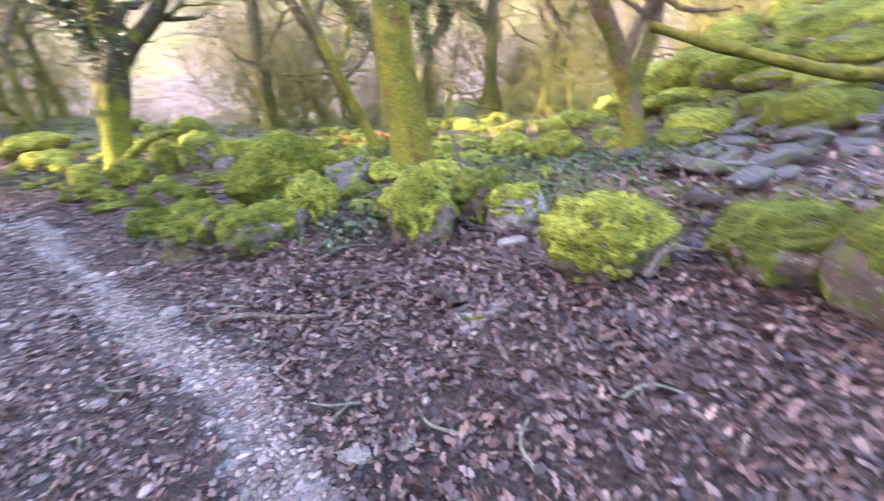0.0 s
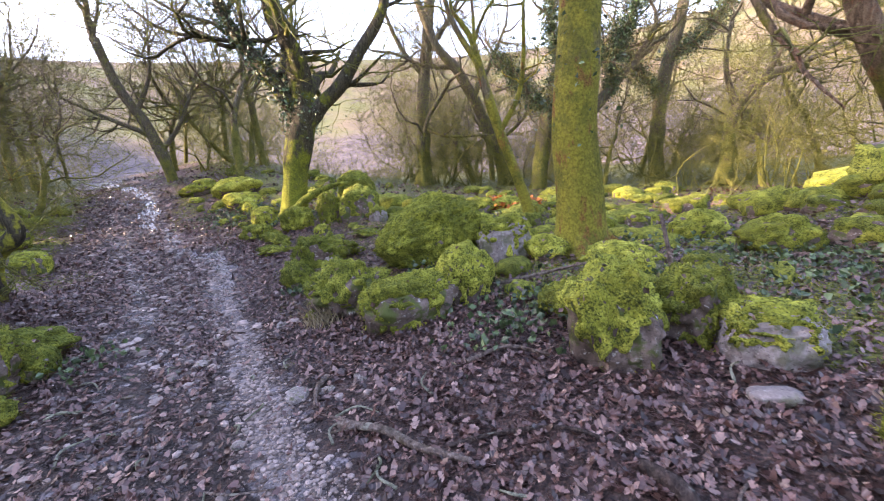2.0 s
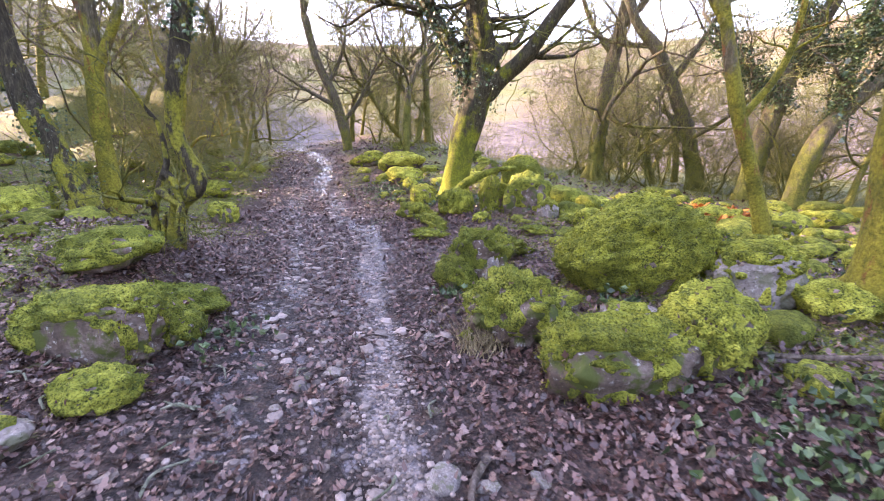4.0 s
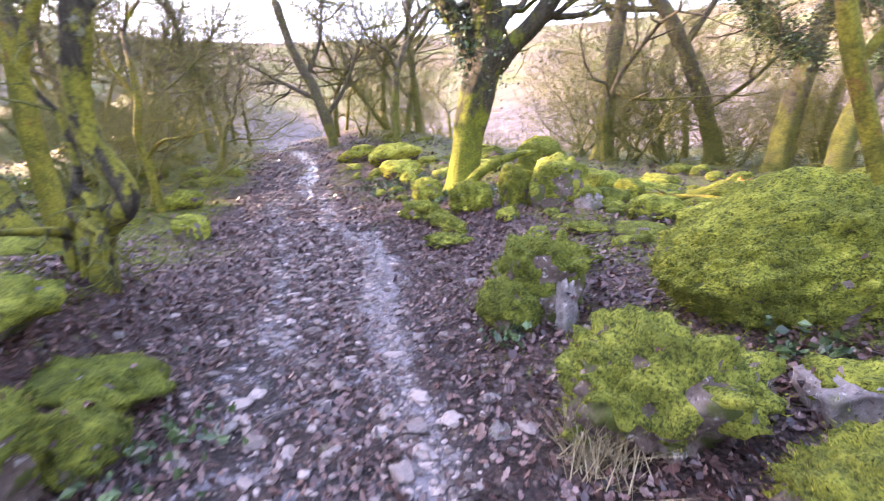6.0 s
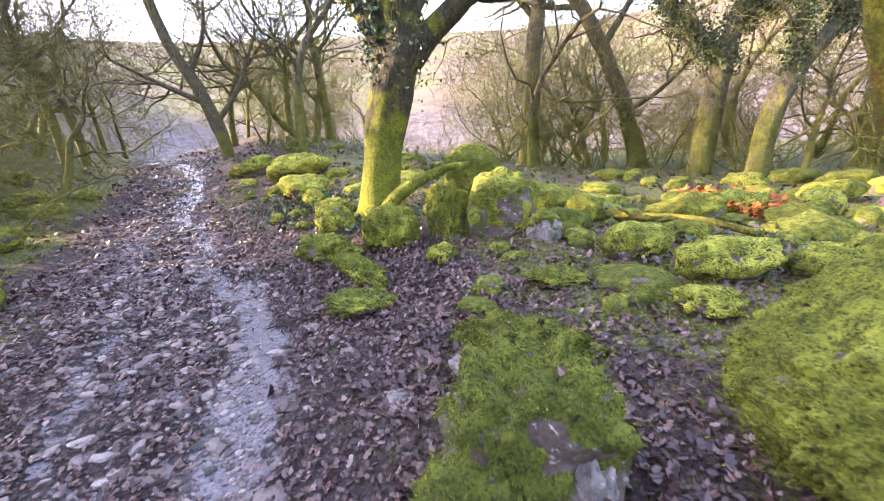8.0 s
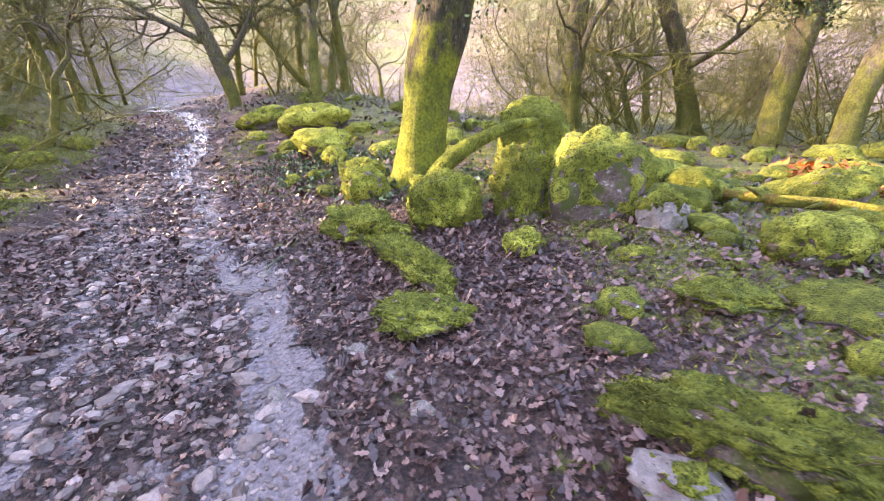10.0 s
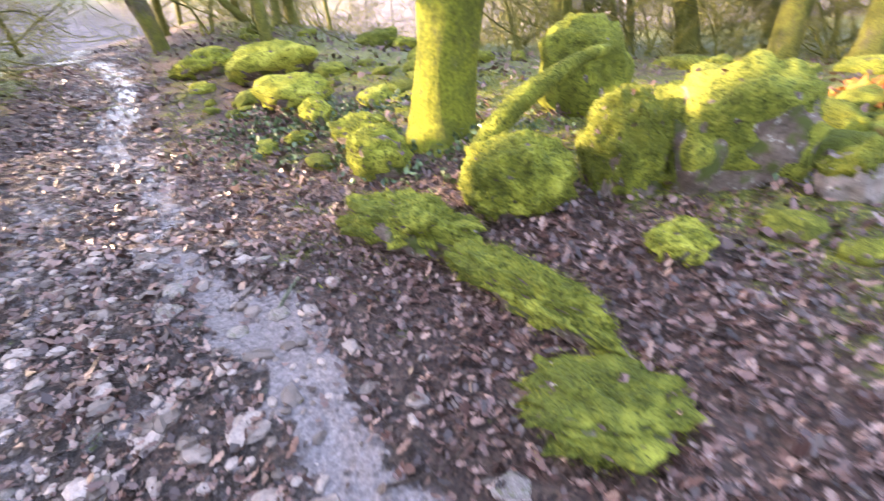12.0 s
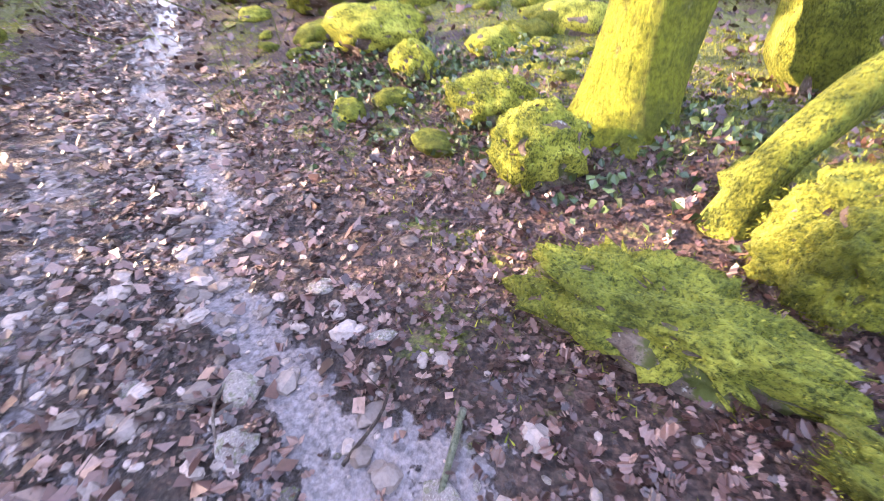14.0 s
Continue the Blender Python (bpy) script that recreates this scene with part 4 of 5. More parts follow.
big_tree("sapling", B, rel([(-1.49, 9.02, 0.2), (-1.74, 8.9, 1.2), (-2.02, 8.75, 2.15), (-2.2, 8.66, 2.9), (-2.35, 8.6, 3.6)], B), 0.10, 0.07,
         [(rel([(-2.3, 8.6, 3.3), (-2.7, 8.5, 4.1), (-2.9, 8.5, 5.2)], B), 0.06, 0.03, 0.0), (rel([(-2.0, 8.75, 2.1), (-1.6, 8.9, 2.9), (-1.5, 8.9, 4.2)], B), 0.05, 0.03, 0.0)],
         "thin bent young tree with a mossy stem", BARK_ASH, 13, flare=0.4, crown=1.2, kids=(4, 4, 3), roots=3, crown_r=0.02)
# the twisted ivied stem on the other side of the path
B = (-6.95, 3.6, 0.62)
big_tree("twisted_tree", B, rel([(-7.0, 3.58, 0.4), (-6.9, 3.68, 1.0), (-6.66, 3.83, 1.3), (-6.84, 3.7, 1.75), (-6.84, 3.68, 2.1), (-6.72, 3.78, 2.7), (-6.66, 3.86, 3.4), (-6.6, 3.95, 4.6)], B), 0.085, 0.095,
         [(rel([(-7.1, 3.45, 0.5), (-7.12, 3.48, 1.0), (-6.95, 3.6, 1.5)], B), 0.045, 0.035, 0.0), (rel([(-6.62, 3.9, 3.9), (-6.2, 4.4, 5.2), (-5.8, 4.7, 6.4)], B), 0.06, 0.03, 0.0), (rel([(-6.62, 3.92, 4.2), (-7.2, 3.6, 5.4), (-7.9, 3.3, 6.4)], B), 0.06, 0.03, 0.0)],
         "twisted dark stem bound with moss and ivy", BARK_DARK, 17, flare=0.3, knob=0.5, crown=1.3, kids=(4, 4, 4), ivy=(2.2, 4.2, 1.0, 700), roots=4)
# the leaning pair behind it
B = (-11.9, 3.9, 0.2)
big_tree("leaning_tree", B, rel([(-11.75, 3.95, 0.1), (-12.25, 3.6, 1.5), (-12.65, 3.3, 2.6), (-12.85, 3.15, 3.9), (-13.0, 3.0, 5.6)], B), 0.26, 0.16,
         [(rel([(-12.65, 3.3, 2.6), (-13.4, 2.8, 3.6), (-14.3, 2.5, 5.0)], B), 0.13, 0.06, 0.12), (rel([(-12.9, 3.1, 4.2), (-12.4, 3.4, 5.6), (-12.0, 3.6, 7.0)], B), 0.12, 0.05, 0.1)],
         "leaning grey-green trunk with moss and ivy", BARK_DARK, 21, crown=1.7, ivy=(0.8, 2.4, 1.05, 500))
B = (-12.6, 4.5, 0.3)
big_tree("mossy_tree", B, rel([(-12.6, 4.5, 0.1), (-12.75, 4.4, 1.6), (-12.7, 4.4, 2.9), (-12.6, 4.45, 4.4), (-12.7, 4.4, 6.4)], B), 0.2, 0.13,
         [(rel([(-12.65, 4.45, 3.3), (-12.1, 4.8, 4.4), (-11.7, 5.1, 6.0)], B), 0.11, 0.05, 0.0), (rel([(-12.6, 4.4, 4.2), (-13.2, 4.2, 5.6), (-13.6, 4.0, 7.2)], B), 0.1, 0.05, 0.0)],
         "upright forked tree with yellow moss on its bark", BARK_ASH, 25, crown=1.7)
B = (-13.95, 6.5, 0.4)
big_tree("sapling", B, rel([(-13.85, 6.55, 0.2), (-13.95, 6.46, 1.5), (-14.06, 6.4, 2.2), (-13.88, 6.5, 3.1), (-13.9, 6.5, 4.4)], B), 0.1, 0.06,
         [(rel([(-14.0, 6.43, 1.7), (-13.6, 6.7, 2.1), (-13.0, 7.0, 2.15)], B), 0.05, 0.02, 0.0), (rel([(-13.9, 6.5, 3.0), (-14.4, 6.2, 4.0), (-14.5, 6.1, 5.2)], B), 0.05, 0.03, 0.0)],
         "young tree with bright moss on its stem", BARK_ASH, 27, crown=1.3, kids=(4, 4, 3), roots=0, crown_r=0.02)
# trees beyond the boulders
B = (-7.75, 19.5, 0.9)
big_tree("woodland_tree", B, rel([(-7.75, 19.5, 0.6), (-7.68, 19.6, 2.6), (-7.55, 19.7, 4.6), (-7.1, 20.0, 7.7), (-6.8, 20.2, 10.0)], B), 0.33, 0.22,
         [(rel([(-7.4, 19.8, 5.6), (-8.3, 19.4, 7.0), (-8.9, 19.0, 9.0)], B), 0.13, 0.06, 0.0), (rel([(-7.2, 19.9, 6.6), (-6.2, 20.4, 8.0), (-5.2, 20.6, 9.6)], B), 0.13, 0.06, 0.0), (rel([(-7.6, 19.6, 3.4), (-6.4, 19.4, 2.9), (-5.0, 19.6, 2.8)], B), 0.1, 0.04, 0.0)],
         "tall woodland tree with a lichened trunk", BARK_WOOD, 31, crown=2.6, kids=(6, 6, 5))
B = (-4.3, 21.1, 0.5)
big_tree("woodland_tree", B, rel([(-4.2, 21.2, 0.2), (-4.5, 21.0, 1.8), (-4.95, 20.65, 3.4), (-5.8, 20.0, 5.5), (-6.6, 19.4, 6.7), (-7.2, 19.0, 8.6)], B), 0.32, 0.15,
         [(rel([(-5.4, 20.3, 4.5), (-4.6, 20.6, 5.8), (-3.8, 20.8, 7.4)], B), 0.14, 0.05, 0.0), (rel([(-6.0, 19.9, 5.8), (-7.2, 19.6, 6.0), (-8.4, 19.3, 6.6)], B), 0.11, 0.05, 0.0), (rel([(-4.7, 20.8, 2.4), (-3.6, 20.4, 3.0), (-2.5, 20.4, 4.0)], B), 0.1, 0.04, 0.0)],
         "bent oak with crooked limbs", BARK_WOOD, 33, crown=2.4, kids=(6, 6, 5))
B = (-2.55, 18.9, 0.1)
big_tree("ivied_tree", B, rel([(-2.6, 18.9, -0.1), (-2.45, 18.95, 1.0), (-2.25, 19.1, 2.2), (-2.0, 19.25, 3.6), (-1.7, 19.45, 4.7), (-1.0, 19.6, 6.4)], B), 0.34, 0.2,
         [(rel([(-2.0, 19.25, 3.4), (-2.9, 18.9, 4.4), (-3.8, 18.6, 5.6)], B), 0.16, 0.06, 0.3), (rel([(-1.8, 19.4, 4.4), (-0.8, 19.7, 5.0), (0.4, 20.0, 5.4)], B), 0.16, 0.06, 0.3), (rel([(-1.5, 19.5, 5.2), (-1.8, 19.4, 6.6), (-1.6, 19.4, 8.2)], B), 0.14, 0.06, 0.3)],
         "dark ivied oak leaning over the slope", BARK_WOOD, 35, crown=2.2, kids=(6, 6, 5))
B = (-1.3, 18.0, 0.05)
big_tree("leaning_tree", B, rel([(-1.35, 17.95, -0.1), (-1.1, 18.05, 1.5), (-0.65, 18.35, 2.7), (0.1, 18.8, 3.7), (1.2, 19.2, 4.8)], B), 0.28, 0.15,
         [(rel([(-0.6, 18.4, 2.8), (-0.5, 18.4, 4.4), (-0.2, 18.5, 6.0)], B), 0.14, 0.05, 0.2), (rel([(0.3, 18.9, 3.9), (0.6, 18.9, 5.4), (1.4, 19.0, 7.0)], B), 0.12, 0.05, 0.25)],
         "leaning trunk with moss and ivy", BARK_WOOD, 37, crown=2.0, kids=(6, 6, 5))
B = (2.3, 22.5, 0.1)
big_tree("ivied_tree", B, rel([(2.3, 22.5, -0.2), (2.35, 22.5, 2.2), (2.6, 22.6, 4.4), (3.2, 22.8, 6.6), (3.6, 22.9, 9.0)], B), 0.34, 0.2,
         [(rel([(2.5, 22.6, 3.8), (1.4, 22.2, 5.2), (0.6, 22.0, 7.0)], B), 0.16, 0.06, 0.3), (rel([(2.9, 22.7, 5.4), (4.4, 23.0, 6.4), (5.6, 23.2, 8.2)], B), 0.16, 0.06, 0.3)],
         "dark ivied tree with spreading limbs", BARK_WOOD, 39, crown=2.4, kids=(6, 6, 5))
B = (4.4, 20.0, 0.2)
big_tree("woodland_tree", B, rel([(4.3, 20.0, 0.0), (4.5, 20.1, 1.6), (4.7, 20.1, 2.8), (5.6, 20.3, 3.7), (7.0, 20.6, 4.2)], B), 0.26, 0.12,
         [(rel([(4.7, 20.1, 2.8), (4.3, 20.0, 4.2), (4.4, 20.0, 5.8)], B), 0.13, 0.05, 0.0), (rel([(5.6, 20.3, 3.7), (6.2, 20.4, 5.0), (6.4, 20.4, 6.6)], B), 0.1, 0.05, 0.0)],
         "crooked tree with a bent bough", BARK_WOOD, 41, crown=2.2, kids=(6, 6, 5))
# the tree on the stony bank
B = (2.62, 6.38, 0.2)
big_tree("hawthorn_tree", B, [(0.02, 0, -0.1), (-0.05, 0, 0.7), (-0.15, -0.05, 1.2), (-0.4, -0.15, 1.8), (-0.8, -0.3, 2.6), (-1.1, -0.4, 3.8)], 0.17, 0.08,
         [([(-0.08, 0, 0.9), (0.2, 0, 1.6), (0.4, 0.1, 2.6), (0.5, 0.1, 4.0)], 0.12, 0.05, 0.0), ([(-0.2, -0.1, 1.3), (0.2, -0.2, 2.1), (1.2, -0.3, 2.4)], 0.08, 0.03, 0.0), ([(-0.6, -0.2, 2.2), (-1.2, 0.0, 2.6), (-1.9, 0.2, 3.2)], 0.07, 0.03, 0.0)],
         "gnarled reddish-brown tree on the stony bank", BARK_RED, 43, crown=1.5, knob=0.4)
# the tree beside the far bend of the path
B = (-19.3, 16.2, 0.95)
big_tree("path_tree", B, rel([(-19.3, 16.2, 0.6), (-19.35, 16.1, 2.6), (-19.8, 15.8, 4.6), (-20.4, 15.3, 6.4), (-20.8, 15.0, 8.4)], B), 0.28, 0.18,
         [(rel([(-19.7, 15.9, 4.2), (-20.9, 15.0, 5.0), (-22.4, 14.2, 6.0)], B), 0.13, 0.05, 0.0), (rel([(-19.5, 16.0, 3.4), (-18.7, 16.6, 4.6), (-17.9, 17.2, 6.6)], B), 0.13, 0.05, 0.0), (rel([(-20.0, 15.6, 5.2), (-19.4, 16.1, 6.8), (-19.2, 16.3, 8.6)], B), 0.11, 0.05, 0.0)],
         "oak leaning over the bend of the path", BARK_WOOD, 45, crown=3.0, kids=(8, 7, 6))


def thicket_tree(seed, height, stems, lean, kids):
    """A bare many-branched woodland tree or hazel bush."""
    rnd = random.Random(seed)
    root = new("thicket_tree")
    w, t = Wood(), Wood()
    for k in range(stems):
        o = Vector((rnd.gauss(0, 0.14), rnd.gauss(0, 0.14), -0.3)) if stems > 1 else Vector((0, 0, -0.3))
        d = Vector((rnd.gauss(0, lean), rnd.gauss(0, lean), 1))
        grow(w, t, o, d, height * rnd.uniform(0.8, 1.1), height * (0.019 if stems == 1 else 0.008), 0, rnd, 0.3, 0.1, kids)
    w.put("trunk", BARK_WOOD, root)
    t.put("crown", TWIG, root)
    return tagged(root, "bare winter tree in the woodland thicket", "tree", "trees of the wood")


KINDS = [thicket_tree(300, 7.5, 1, 0.16, (10, 8, 7)), thicket_tree(301, 6.5, 1, 0.3, (10, 8, 7)), thicket_tree(302, 8.5, 1, 0.2, (11, 8, 7)),
         thicket_tree(303, 4.6, 5, 0.3, (5, 5, 4)), thicket_tree(304, 3.6, 6, 0.4, (5, 5, 4)), thicket_tree(305, 5.5, 4, 0.22, (6, 5, 4))]
made = 0
for k in range(4000):
    if made >= 98:
        break
    ang, r = rng.uniform(radians(28), radians(188)), 13.0 + 26 * rng.random() ** 1.2
    x, y = -4 + r * math.cos(ang), 6 + r * math.sin(ang)
    if float(near_line(x, y, MIDDLE, 1.7)) > 0 or (ang > radians(185) and r < 19) or (x > -6.5 and x < 3 and y < 18.5):
        continue
    side = 0.63 * x + 0.77 * y
    if -21.5 < x < -6.0 and abs(side) < 1.6 or side < -1 and rng.random() > 0.33:
        continue
    kind = KINDS[rng.choice((0, 1, 2, 3, 3, 4, 4, 5, 5))]
    s = rng.uniform(0.75, 1.25)
    m = pose(x, y, float(land(x, y)), 0, 0, rng.uniform(0, 360))
    if made < len(KINDS):
        kind = KINDS[made]
        ob = kind
        ob.matrix_basis = m
    else:
        ob = copy_thing(kind, m)
    ob.scale = (s, s, s * rng.uniform(0.9, 1.15))
    made += 1
# trees added sunward of the path's far end, to shade it
for k in range(8):
    x, y = rng.uniform(-34, -24), rng.uniform(3.5, 13)
    ob = copy_thing(KINDS[k % 3], pose(x, y, float(land(x, y)), 0, 0, rng.uniform(0, 360)))
    ob.scale = (1.3, 1.3, 1.4)
made = 0
while made < 10:
    x, y = rng.uniform(-27, -12.5), rng.uniform(1.5, 25)
    n = 0.63 * x + 0.77 * y
    if float(near_line(x, y, MIDDLE, 1.6)) > 0 or (-21.5 < x and abs(n) < 1.9) or n > 6.5 or math.hypot(x + 12.5, y - 4) < 1.5 or -13.4 < 0.36 * x - 0.93 * y < -9.8:
        continue
    ob = copy_thing(KINDS[rng.choice((0, 1, 2, 2))], pose(x, y, float(land(x, y)), rng.uniform(-6, 6), rng.uniform(-6, 6), rng.uniform(0, 360)))
    s = rng.uniform(0.9, 1.45)
    ob.scale = (s, s, s * rng.uniform(1.0, 1.25))
    made += 1
# bushes added on the sun's line, to shade the later stretch of path
for k in range(3):
    a, q = 11.2 + 0.8 * k, -11.15 + 0.2 * k
    x, y = -0.93 * a + 0.36 * q, -0.36 * a - 0.93 * q
    ob = copy_thing(KINDS[3 + k % 3], pose(x, y, float(land(x, y)), 0, 0, 71 * k))
    ob.scale = (0.8, 0.8, 0.8)
# low bushes added sunward of the crest, so the path there lies in shade
made = 0
while made < 5:
    a, q = rng.uniform(12.0, 19.0), rng.uniform(-21.0, -10.5)
    x, y = -0.93 * a + 0.36 * q, -0.36 * a - 0.93 * q
    if float(near_line(x, y, MIDDLE, 1.5)) > 0:
        continue
    ob = copy_thing(KINDS[3 + made % 3], pose(x, y, float(land(x, y)), 0, 0, rng.uniform(0, 360)))
    s = rng.uniform(0.4, 0.7)
    ob.scale = (s, s, s)
    made += 1
made = 0
while made < 6:
    x, y = rng.uniform(-31, -14), rng.uniform(6.5, 17)
    side = 0.63 * x + 0.77 * y
    if not -11 < side < -2.2:
        continue
    ob = copy_thing(KINDS[made % 3], pose(x, y, float(land(x, y)), rng.uniform(-5, 5), rng.uniform(-5, 5), rng.uniform(0, 360)))
    s = rng.uniform(0.7, 1.1)
    ob.scale = (s, s, s * rng.uniform(0.9, 1.15))
    made += 1
for k in range(4):
    x, y = rng.uniform(-10, 5), rng.uniform(17.5, 25)
    ob = copy_thing(KINDS[3 + k % 3], pose(x, y, float(land(x, y)), rng.uniform(-20, 20), rng.uniform(-20, 20), rng.uniform(0, 360)))
    s = rng.uniform(0.55, 0.9)
    ob.scale = (s * 1.2, s * 1.2, s)


def brushwood(count):
    """Thin bare stems of the undergrowth, too many to count."""
    w = Wood()
    rnd = random.Random(77)
    while count:
        ang, r = rnd.uniform(radians(30), radians(205)), 11.5 + 24 * rnd.random()
        x, y = -4 + r * math.cos(ang), 6 + r * math.sin(ang)
        if float(near_line(x, y, MIDDLE, 1.5 if x > -15 else 1.0)) > 0 or (x > -6.0 and y < 15.5 and x < 6) or (-21.5 < x < -6.0 and abs(0.63 * x + 0.77 * y) < 1.8) or 0.63 * x + 0.77 * y < -1 and rnd.random() > 0.2:
            continue
        count -= 1
        p = Vector((x, y, float(land(x, y)) - 0.1))
        d = Vector((rnd.gauss(0, 0.7), rnd.gauss(0, 0.7), 1)).normalized()
        l, pts = 0.12 + 0.55 * rnd.random() ** 1.6, [p]
        for k in range(4):
            d = (d + Vector((rnd.gauss(0, 0.5), rnd.gauss(0, 0.5), rnd.gauss(0, 0.35)))).normalized()
            pts.append(pts[-1] + d * l)
        a = rnd.uniform(0.006, 0.02)
        w.tube(pts, [a, a * 0.85, a * 0.65, a * 0.45, a * 0.2], 3)
    return tagged(w.put("brushwood", TWIG, None), "bare thin stems of undergrowth between the trees", "undergrowth", kind="stuff")


brushwood(2700)


# ---- fallen wood ----
def fallen(name, pts, r0, r1, mat, label, seed=1, knots=0):
    rnd = random.Random(seed)
    root = new(name)
    base = Vector(pts[0])
    root.location = base
    w = Wood()
    line = [p - base for p in spline(pts, 5)]
    n = len(line)
    w.tube(line, [r0 + (r1 - r0) * i / (n - 1) for i in range(n)], 9, 0.35)
    body = w.put("stem", mat, root)
    for k in range(knots):
        i = rnd.randrange(1, n - 1)
        tw = Wood()
        d = Vector((rnd.gauss(0, 1), rnd.gauss(0, 1), rnd.uniform(0.0, 0.4))).normalized()
        tw.tube([line[i], line[i] + d * 0.12, line[i] + d * 0.26 + Vector((0, 0, -0.02))], [r1 * 0.7, r1 * 0.5, r1 * 0.2], 5)
        tw.put("side_twig", mat, root)
    return tagged(root, label, "branch")


def on(x, y, h=0.0):
    return (x, y, float(rough_land(x, y)) + h)


fallen("fallen_branch", [on(-1.92, 2.8, 0.03), on(-1.62, 2.78, 0.05), on(-1.35, 2.67, 0.04), on(-1.05, 2.62, 0.02)], 0.03, 0.016, DEADWOOD, "pale broken branch lying on wet leaves", 1, 2)
fallen("fallen_branch", [on(-1.2, 2.72, 0.02), on(-0.9, 2.82, 0.04), on(-0.6, 2.82, 0.04), on(-0.35, 2.75, 0.02)], 0.014, 0.008, STICK, "thin dark stick lying on fallen leaves", 2, 3)
fallen("mossy_log", [on(-4.1, 9.95, 0.12), on(-3.7, 9.85, 0.12), on(-3.1, 9.7, 0.14), on(-2.5, 9.55, 0.1)], 0.06, 0.04, BARK_ASH, "mossy fallen branch lying across stones", 3, 2)
fallen("mossy_log", [(-6.98, 8.85, 0.5), (-6.86, 8.93, 0.86), (-6.66, 9.07, 1.1), (-6.42, 9.3, 1.27), (-6.2, 9.6, 1.38), (-6.05, 10.0, 1.4)], 0.12, 0.045, MOSS, "arched branch sleeved in bright yellow moss", 4, 0)
fallen("standing_stick", [(0.1, 4.2, 0.5), (0.06, 4.21, 0.8), (0.0, 4.23, 1.11)], 0.018, 0.013, DEADWOOD, "pale broken stick standing upright among rocks", 5, 1)
fallen("fallen_branch", [on(-2.35, 3.3, 0.02), on(-2.3, 3.1, 0.04), on(-2.2, 2.95, 0.02)], 0.022, 0.012, DEADWOOD, "short splintered piece of pale wood", 6, 0)
fallen("fallen_branch", [on(-1.3, 3.45, 0.04), on(-1.05, 3.65, 0.06), on(-0.75, 3.6, 0.04)], 0.018, 0.01, DEADWOOD, "curved pale twig lying on leaves", 7, 2)
fallen("fallen_branch", [on(-0.1, 2.35, 0.03), on(-0.16, 2.5, 0.05), on(-0.28, 2.62, 0.03)], 0.04, 0.03, STICK, "short mossy stub of branch on leaves", 8, 0)
fallen("fallen_branch", [on(-7.75, 7.55, 0.02), on(-7.72, 7.4, 0.03), on(-7.7, 7.25, 0.02)], 0.014, 0.01, LICHEN, "short green lichened stick on the path", 9, 0)
fallen("fallen_branch", [on(-1.6, 4.95, 0.03), on(-1.2, 4.85, 0.1), on(-0.8, 4.95, 0.16), on(-0.45, 4.75, 0.3)], 0.022, 0.01, DEADWOOD, "bare curved branch lying over the rocks", 10, 3)
fallen("fallen_branch", [on(1.05, 2.35, 0.04), on(1.2, 2.4, 0.16), on(1.45, 2.45, 0.1)], 0.035, 0.02, DEADWOOD, "splintered pale branch leaning on a mossy rock", 11, 1)
fallen("fallen_branch", [(2.2, 5.0, 1.85), (2.96, 5.0, 1.55), (3.73, 5.04, 1.3), (4.4, 5.07, 1.1), (5.4, 5.2, 1.0)], 0.05, 0.085, BARK_ASH, "low mossy bough reaching out from the bank", 12, 3)
fallen("fallen_log", [on(2.1, 4.85, 0.06), on(2.25, 4.5, 0.1), on(2.42, 4.2, 0.08), on(2.62, 3.78, 0.05)], 0.055, 0.04, STICK, "dark wet log lying at the foot of the stony bank", 13, 2)
fallen("fallen_log", [on(1.85, 3.4, 0.05), on(2.0, 3.1, 0.08), on(2.2, 2.76, 0.05)], 0.06, 0.045, STICK, "dark rotten log lying on wet leaves", 14, 1)
for k in range(46):
    x, y = rng.uniform(-5.2, 0.6), rng.uniform(0.9, 3.6)
    t = rng.uniform(0, 6.28)
    l = rng.uniform(0.08, 0.32)
    fallen("lichened_twig", [on(x, y, 0.02), on(x + l * 0.5 * math.cos(t), y + l * 0.5 * math.sin(t), 0.045), on(x + l * math.cos(t - 0.4), y + l * math.sin(t - 0.4), 0.025)], 0.009, 0.005, LICHEN, "short twig crusted with pale green lichen", 150 + k, 0)
for k in range(64):
    x, y = rng.uniform(-10, 2.5), rng.uniform(0.2, 10)
    t = rng.uniform(0, 6.28)
    l = rng.uniform(0.15, 0.5)
    fallen("twig", [on(x, y, 0.02), on(x + l * 0.5 * math.cos(t), y + l * 0.5 * math.sin(t), 0.04), on(x + l * math.cos(t + 0.3), y + l * math.sin(t + 0.3), 0.02)], 0.008, 0.004, DEADWOOD if k % 2 else STICK, "thin dead twig on the leaf litter", 50 + k, 1)

# slates and broken slabs of the stony bank
SLAB = [boulder("stone_slab", 0, 0, 0.32 + 0.11 * k, 0.26, 0.07 + 0.015 * k, 0, -0.95, 140 + k, 3, 0.5, 0.9, SLATE, None, 0, "grey broken slab on the stony bank", "slabs of the bank") for k in range(4)]
for k in range(64):
    x, y = rng.uniform(2.3, 5.6), rng.uniform(3.4, 5.9)
    m = pose(x, y, float(land(x, y)) + rng.uniform(0.0, 0.1), rng.uniform(-22, 22), rng.uniform(-22, 22), rng.uniform(-40, 40))
    if k < 4:
        SLAB[k].matrix_basis = m
    else:
        copy_thing(SLAB[k % 4], m).scale = (0.8, 0.8, 0.8) if k % 3 else (0.5, 0.6, 0.7)


